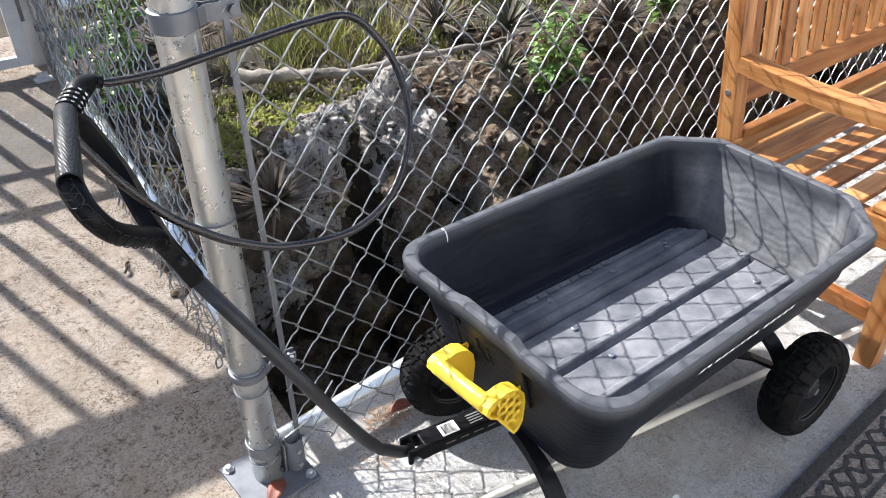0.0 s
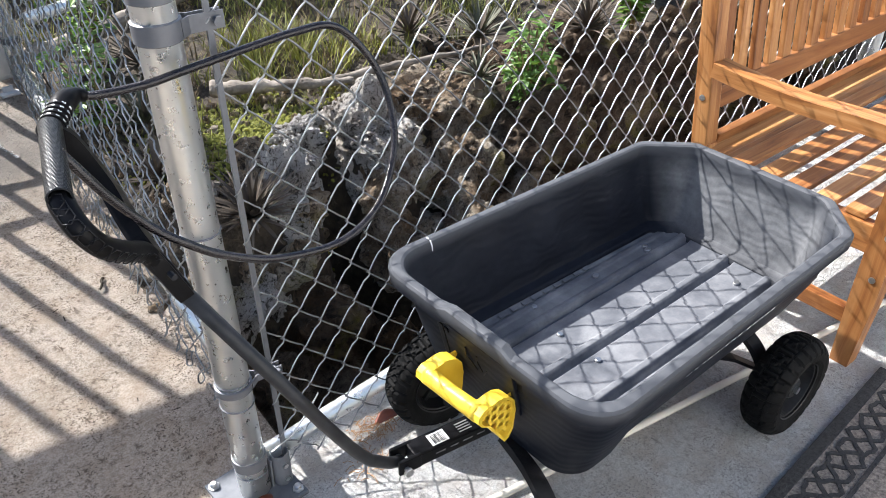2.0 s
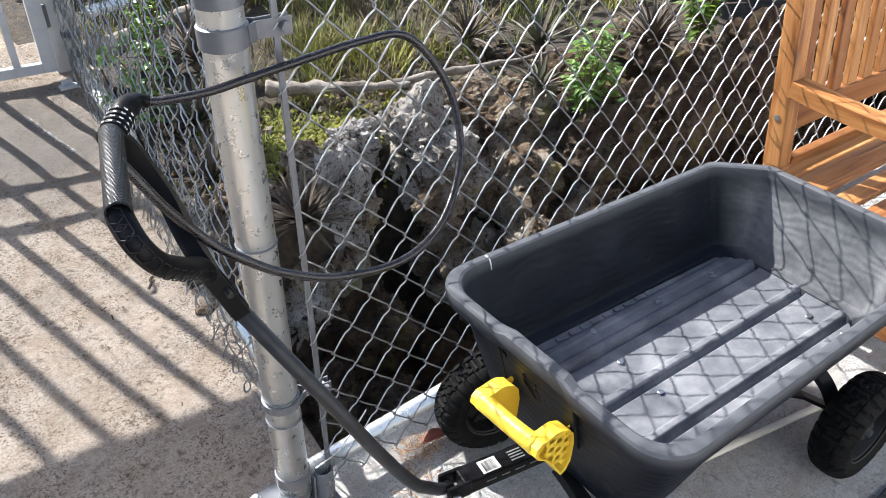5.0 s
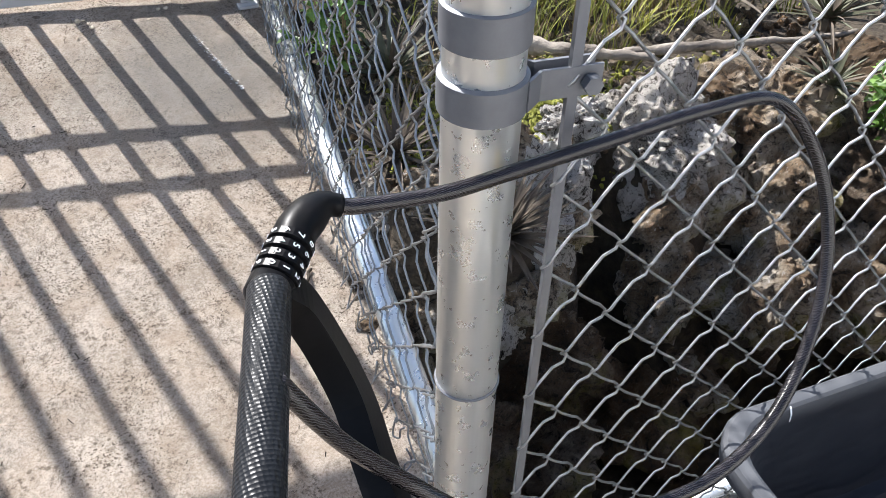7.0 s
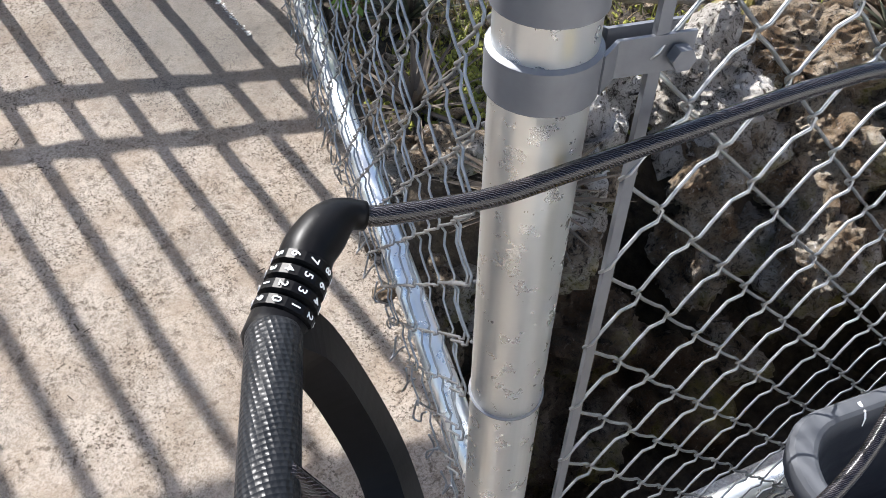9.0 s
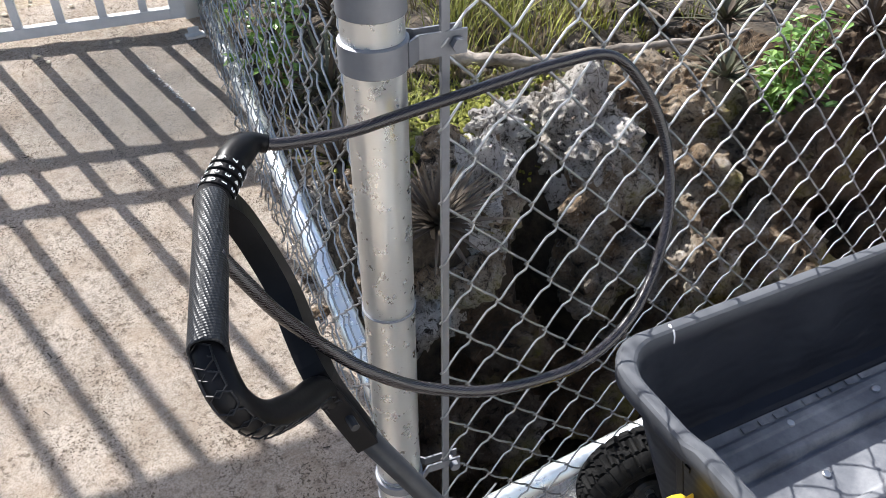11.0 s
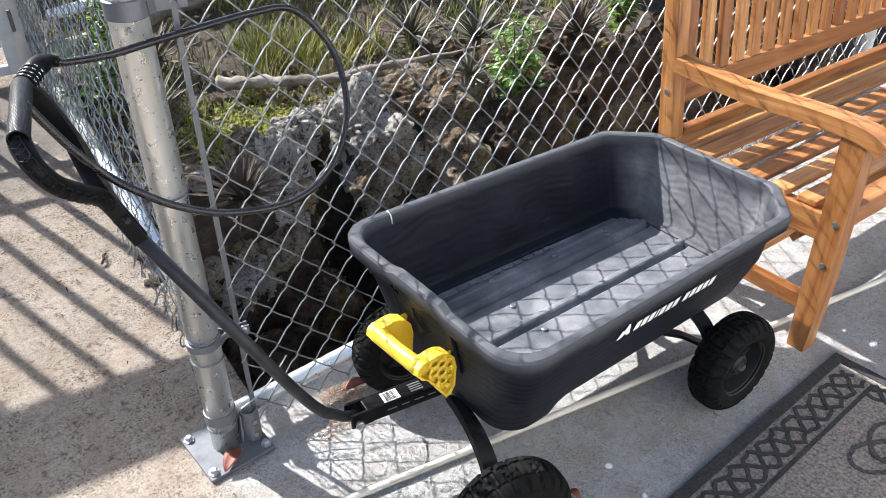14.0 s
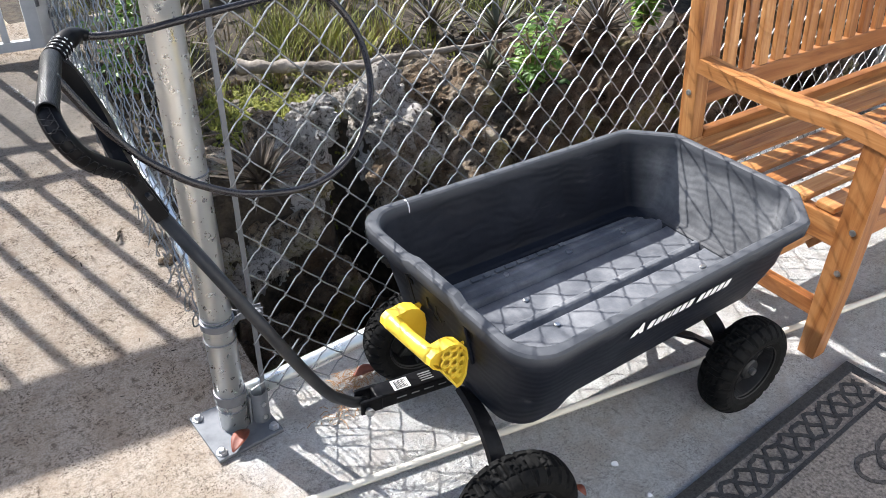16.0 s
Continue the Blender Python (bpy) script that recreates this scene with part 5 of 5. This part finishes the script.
ROCKS = (
    (1.47, 2.03, 0.20, 0.20, (1.1, 0.9, 0.85)), (1.08, 1.95, 0.12, 0.165, (0.80, 0.8, 1.2)), (0.88, 1.88, -0.08, 0.15, (1.1, 0.8, 1.2)),
    (1.03, 1.78, -0.22, 0.17, (1.0, 0.9, 1.0)), (1.47, 1.88, 0.07, 0.15, (1.1, 0.8, 1.0)), (1.70, 1.85, 0.05, 0.19, (1.1, 0.8, 0.9)),
    (1.78, 1.98, 0.21, 0.20, (1.2, 0.8, 0.75)), (1.60, 1.64, -0.10, 0.15, (1.0, 0.8, 0.9)), (1.97, 1.70, 0.16, 0.22, (1.1, 0.8, 0.9)),
    (1.43, 1.82, -0.14, 0.17, (1.0, 0.8, 1.0)), (1.86, 1.62, -0.10, 0.20, (1.1, 0.8, 1.0)), (2.25, 1.66, 0.12, 0.24, (1.1, 0.8, 1.0)),
    (2.14, 1.55, -0.15, 0.20, (1.1, 0.8, 1.0)), (2.55, 1.62, 0.16, 0.25, (1.2, 0.8, 1.0)), (2.45, 1.50, -0.18, 0.22, (1.1, 0.8, 1.0)),
    (2.88, 1.60, 0.12, 0.26, (1.1, 0.8, 1.1)), (3.2, 1.62, 0.18, 0.28, (1.1, 0.8, 1.1)), (2.8, 1.48, -0.2, 0.22, (1.1, 0.8, 1.0)),
    (0.70, 1.93, -0.08, 0.20, (0.9, 0.9, 1.0)), (0.74, 1.70, -0.34, 0.18, (1, 1, 0.9)), (1.30, 1.72, -0.50, 0.18, (1.2, 0.9, 0.8)),
    (1.25, 2.12, 0.22, 0.10, (1.1, 0.9, 0.8)), (1.14, 2.04, 0.215, 0.07, (1.1, 0.9, 0.7)), (0.80, 2.08, 0.14, 0.14, (1.2, 1, 0.7)),
    (1.60, 2.02, 0.17, 0.12, (1.1, 0.9, 0.8)), (2.05, 1.95, 0.26, 0.16, (1.2, 0.9, 0.7)), (3.5, 1.55, 0.0, 0.3, (1.1, 0.8, 1.2)),
    (1.62, 1.76, -0.30, 0.17, (1.1, 0.9, 0.8)), (0.93, 1.66, -0.46, 0.18, (1.1, 0.9, 0.8)), (2.35, 1.85, 0.30, 0.18, (1.2, 0.9, 0.7)),
)
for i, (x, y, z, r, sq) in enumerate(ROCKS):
    # grey stone, its tone also raised for the sun on these boulders
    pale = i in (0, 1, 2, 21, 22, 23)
    # dark earthy tone right of x 1.9; in the pit it paints in shade
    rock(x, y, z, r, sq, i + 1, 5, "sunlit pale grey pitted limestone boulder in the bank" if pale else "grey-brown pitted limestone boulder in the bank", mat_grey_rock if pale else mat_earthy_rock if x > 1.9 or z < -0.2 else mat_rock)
rr = random.Random(77)
for i in range(46):
    x = rr.uniform(0.72, 3.3)
    y = (1.86 - 0.22 * ease((x - 1.5) / 1.2)) + rr.uniform(-0.22, 0.16)
    if abs(x - 1.26) < 0.13:
        continue
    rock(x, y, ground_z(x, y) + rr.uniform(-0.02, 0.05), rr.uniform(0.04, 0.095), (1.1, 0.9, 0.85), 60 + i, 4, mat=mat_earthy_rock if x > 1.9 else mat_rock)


def pebbles():
    rnd = random.Random(12)
    bm = bmesh.new()
    for i in range(420):
        x, y = rnd.uniform(0.72, 2.3), rnd.uniform(1.95, 2.7)
        r = rnd.uniform(0.006, 0.022)
        res = bmesh.ops.create_icosphere(bm, subdivisions=1, radius=r, matrix=pose(x, y, ground_z(x, y) + r * 0.4, rnd.uniform(0, 180), rnd.uniform(0, 180), 0) @ Matrix.Diagonal((1.3, 1, 0.7, 1)))
        for v in res["verts"]:
            v.co += Vector((rnd.uniform(-1, 1), rnd.uniform(-1, 1), rnd.uniform(-1, 1))) * r * 0.22
    tagged(part("pebbles", bm, mat_rock), "loose grey limestone rubble on the bank", "rubble", kind="stuff")


pebbles()


def blade(bm, base, a, length, width, lean, curl=0.5, thick=False):
    """One pointed leaf or blade."""
    d = Vector((math.cos(a), math.sin(a), 0))
    s = Vector((-d.y, d.x, 0))
    n = 5
    prev = None
    for i in range(n + 1):
        u = i / n
        out = length * (math.sin(lean) * u + curl * u * u * 0.5)
        up = length * (math.cos(lean) * u - curl * u * u * 0.35)
        w = width * (1 - u) ** 0.7 * 0.5 + 0.0004
        c = Vector(base) + d * out + Vector((0, 0, up))
        row = [bm.verts.new(c - s * w + Vector((0, 0, w * 0.5))), bm.verts.new(c), bm.verts.new(c + s * w + Vector((0, 0, w * 0.5)))]
        if prev:
            for k in range(2):
                bm.faces.new((prev[k], prev[k + 1], row[k + 1], row[k]))
        prev = row


def grass():
    rnd = random.Random(4)
    bm, bd = bmesh.new(), bmesh.new()
    tufts = [(rnd.gauss(1.58, 0.16), rnd.gauss(2.72, 0.16), 1.0) for _ in range(46)]
    tufts += [(rnd.uniform(0.85, 4.2), rnd.uniform(2.35, 4.6), 0.75) for _ in range(560)]
    tufts += [(rnd.uniform(0.8, 1.5), rnd.uniform(2.08, 2.5), 0.28) for _ in range(90)]
    tufts = [t for t in tufts if t[2] != 0.75 or not (t[0] < 1.5 and t[1] < 3.4) or rnd.random() < 0.3]
    for x, y, s in tufts:
        target = bm if rnd.random() < 0.72 else bd
        for _ in range(20):
            px, py = x + rnd.gauss(0, 0.03), y + rnd.gauss(0, 0.03)
            blade(target, (px, py, ground_z(px, py) - 0.01), rnd.uniform(0, 6.3), s * rnd.uniform(0.06, 0.20), rnd.uniform(0.0025, 0.006), rnd.uniform(0.05, 0.7), rnd.uniform(0.1, 0.8))
    tagged(part("grass", bm, mat_grass), "sunlit yellow-green grass tufts behind the fence", "grass", kind="stuff")
    tagged(part("dry_grass", bd, mat_dry), "straw-coloured dry grass tufts behind the fence", "grass", kind="stuff")
    bm = bmesh.new()
    for _ in range(3000):
        if rnd.random() < 0.85:
            x, y = rnd.gauss(1.10, 0.17), rnd.gauss(2.19, 0.12)
        else:
            x, y = rnd.uniform(1.3, 2.0), rnd.uniform(2.02, 2.3)
        if y < 1.99 or x < 0.72:
            continue
        r = rnd.uniform(0.002, 0.0085)
        bmesh.ops.create_icosphere(bm, subdivisions=1, radius=r, matrix=pose(x, y, ground_z(x, y) + 0.004 + r * 0.5, rnd.uniform(0, 90), 0, rnd.uniform(0, 90)) @ Matrix.Diagonal((1.3, 1, 0.6, 1)))
    for v in bm.verts:
        v.co += noise.noise_vector(v.co * 90) * 0.005
    tagged(part("moss", bm, mat_moss), "yellow-green moss cushions on the bank", "moss", kind="stuff")
    bm = bmesh.new()
    for _ in range(450):
        x, y = rnd.uniform(0.8, 4.4), rnd.uniform(2.1, 5.5)
        a, l, w = rnd.uniform(0, 6.3), rnd.uniform(0.02, 0.06), rnd.uniform(0.008, 0.02)
        z = ground_z(x, y) + rnd.uniform(0.004, 0.025)
        t = rnd.uniform(-0.015, 0.015)
        d, s = Vector((math.cos(a), math.sin(a), 0)), Vector((-math.sin(a), math.cos(a), 0))
        c = Vector((x, y, z))
        bm.faces.new([bm.verts.new(c - d * l / 2), bm.verts.new(c + s * w / 2 + Vector((0, 0, t))), bm.verts.new(c + d * l / 2), bm.verts.new(c - s * w / 2 + Vector((0, 0, 0.004)))])
    tagged(part("leaf_litter", bm, mat_dead), "dead brown leaves on the ground", "leaf litter", kind="stuff")


grass()


def rosette(x, y, z, r, n, seed, mat, label, width=0.02):
    rnd = random.Random(seed)
    ob = thing("spiky_plant", label, "plant", pose(x, y, z), "spiky plants on the bank")
    bm = bmesh.new()
    lathe(bm, [(0.0, -0.03), (0.02, -0.03), (0.022, 0.0), (0.008, 0.02), (0.0, 0.02)], 8)
    part("stem", bm, mat_dead, ob)
    for i in range(n):
        bm = bmesh.new()
        u = i / n
        blade(bm, (0, 0, 0), i * 2.4 + rnd.uniform(-0.2, 0.2), r * rnd.uniform(0.7, 1.1), width * rnd.uniform(0.7, 1.2), 0.25 + 1.15 * u, rnd.uniform(0.0, 0.5))
        part("leaf", bm, mat if rnd.random() < 0.7 else mat_dead, ob)


for i, (x, y, z, r, n, mt, lb) in enumerate((
    (0.88, 1.80, 0.23, 0.18, 84, mat_dead, "dried grey-brown spiky rosette on a rock"), (0.90, 2.48, 0.27, 0.22, 34, mat_agave, "dusty green-brown spiky rosette beside the driftwood"),
    (1.10, 2.92, 0.29, 0.26, 34, mat_dead, "dried brown spiky rosette in the grass"), (1.83, 1.86, 0.345, 0.11, 30, mat_agave, "small olive spiky rosette between boulders"),
    (2.33, 1.80, 0.41, 0.22, 46, mat_dead, "grey-brown spiky rosette on the bank"), (2.12, 2.15, 0.34, 0.20, 36, mat_agave, "olive spiky rosette behind the driftwood"),
    (2.02, 2.45, 0.30, 0.22, 36, mat_dead, "dried spiky rosette in the litter"), (0.78, 2.16, 0.24, 0.20, 34, mat_dead, "dried spiky rosette near the fence corner"), (2.75, 1.95, 0.40, 0.24, 36, mat_agave, "olive spiky rosette above the rocks"))):
    rosette(x, y, z, r, n, 20 + i, mt, lb)


def leafy(x, y, z, h, spread, n, seed, label, size=0.05, name="leafy_plant"):
    """Branching stems with many oval leaves."""
    rnd = random.Random(seed)
    ob = thing(name, label, "plant", pose(x, y, z), "leafy plants behind the fence")
    bs, bl = bmesh.new(), bmesh.new()
    for i in range(n):
        a = rnd.uniform(0, 6.3)
        tip = Vector((spread * rnd.uniform(0.2, 1) * math.cos(a), spread * rnd.uniform(0.2, 1) * math.sin(a), h * rnd.uniform(0.35, 1.0)))
        path = smooth_path([(0, 0, -0.02), tuple(tip * 0.5 + Vector((0, 0, 0.1 * h))), tuple(tip)], 4)
        tube(bs, path, [0.004 * h / 0.25 * (1 - 0.8 * k / (len(path) - 1)) for k in range(len(path))], 5)
        for k in range(2, len(path)):
            for _ in range(3):
                p = path[k] + Vector((rnd.gauss(0, 0.012), rnd.gauss(0, 0.012), rnd.gauss(0, 0.012)))
                b = rnd.uniform(0, 6.3)
                l = size * rnd.uniform(0.6, 1.2)
                d = Vector((math.cos(b), math.sin(b), rnd.uniform(-0.5, 0.4))).normalized()
                s = d.cross(Vector((0, 0, 1))).normalized()
                up = s.cross(d)
                mid = p + d * l * 0.5 - up * l * 0.04
                v = [bl.verts.new(q) for q in (p, p + d * l * 0.3 + s * l * 0.24 + up * 0.08 * l, p + d * l * 0.7 + s * l * 0.22 + up * 0.06 * l, p + d * l - up * 0.1 * l, p + d * l * 0.7 - s * l * 0.22 + up * 0.06 * l, p + d * l * 0.3 - s * l * 0.24 + up * 0.08 * l, mid)]
                for q in range(6):
                    bl.faces.new((v[q], v[(q + 1) % 6], v[6]))
    part("stem", bs, mat_dry, ob)
    part("foliage", bl, mat_leaf, ob, "fresh green oval leaves")


leafy(1.90, 1.70, 0.26, 0.34, 0.12, 24, 31, "bright green leafy seedling growing from the rocks", 0.036)
leafy(2.52, 1.74, 0.38, 0.26, 0.12, 14, 32, "green leafy plant on the shaded bank", 0.05)
leafy(0.80, 2.55, 0.27, 0.30, 0.14, 9, 33, "green leafy weed beside the chain-link fence", 0.045)
leafy(0.95, 3.0, 0.29, 0.36, 0.18, 10, 34, "green leafy weed beside the chain-link fence", 0.05)
for i, (x, y, h, s) in enumerate(((1.7, 4.3, 1.15, 0.6), (2.5, 4.0, 1.2, 0.7), (3.3, 3.6, 1.1, 0.7), (2.0, 5.2, 1.0, 0.8), (3.0, 5.0, 1.1, 0.8), (4.0, 4.2, 1.0, 0.7), (1.1, 4.7, 1.2, 0.6), (3.4, 2.4, 0.6, 0.4), (4.2, 2.9, 0.9, 0.6))):
    leafy(x, y, ground_z(x, y), h, s, 90, 50 + i, "dense green shrub behind the grass", 0.085, "shrub")


def logs():
    for pts, r, lb in ((((1.165, 2.51, 0.305), (1.29, 2.40, 0.312), (1.42, 2.29, 0.318), (1.545, 2.19, 0.325)), 0.021, "weathered pale grey driftwood plank lying on the bank"),
                       (((1.50, 2.26, 0.315), (1.72, 2.17, 0.335), (1.93, 2.09, 0.345), (2.12, 2.04, 0.355)), 0.012, "weathered grey driftwood branch lying on the bank"),
                       (((0.75, 2.95, 0.40), (1.2, 3.25, 0.36), (1.7, 3.45, 0.36)), 0.035, "grey fallen trunk in the grass")):
        bm = bmesh.new()
        path = smooth_path(pts, 8)
        n = len(path)
        tube(bm, path, [r * (1.35 - 0.8 * i / (n - 1)) * (1 + 0.15 * math.sin(i * 1.7)) for i in range(n)], 10)
        for v in bm.verts:
            v.co += noise.noise_vector(v.co * 22) * 0.007
        tagged(part("driftwood", bm, mat_log, smooth=True), lb, "driftwood")


logs()
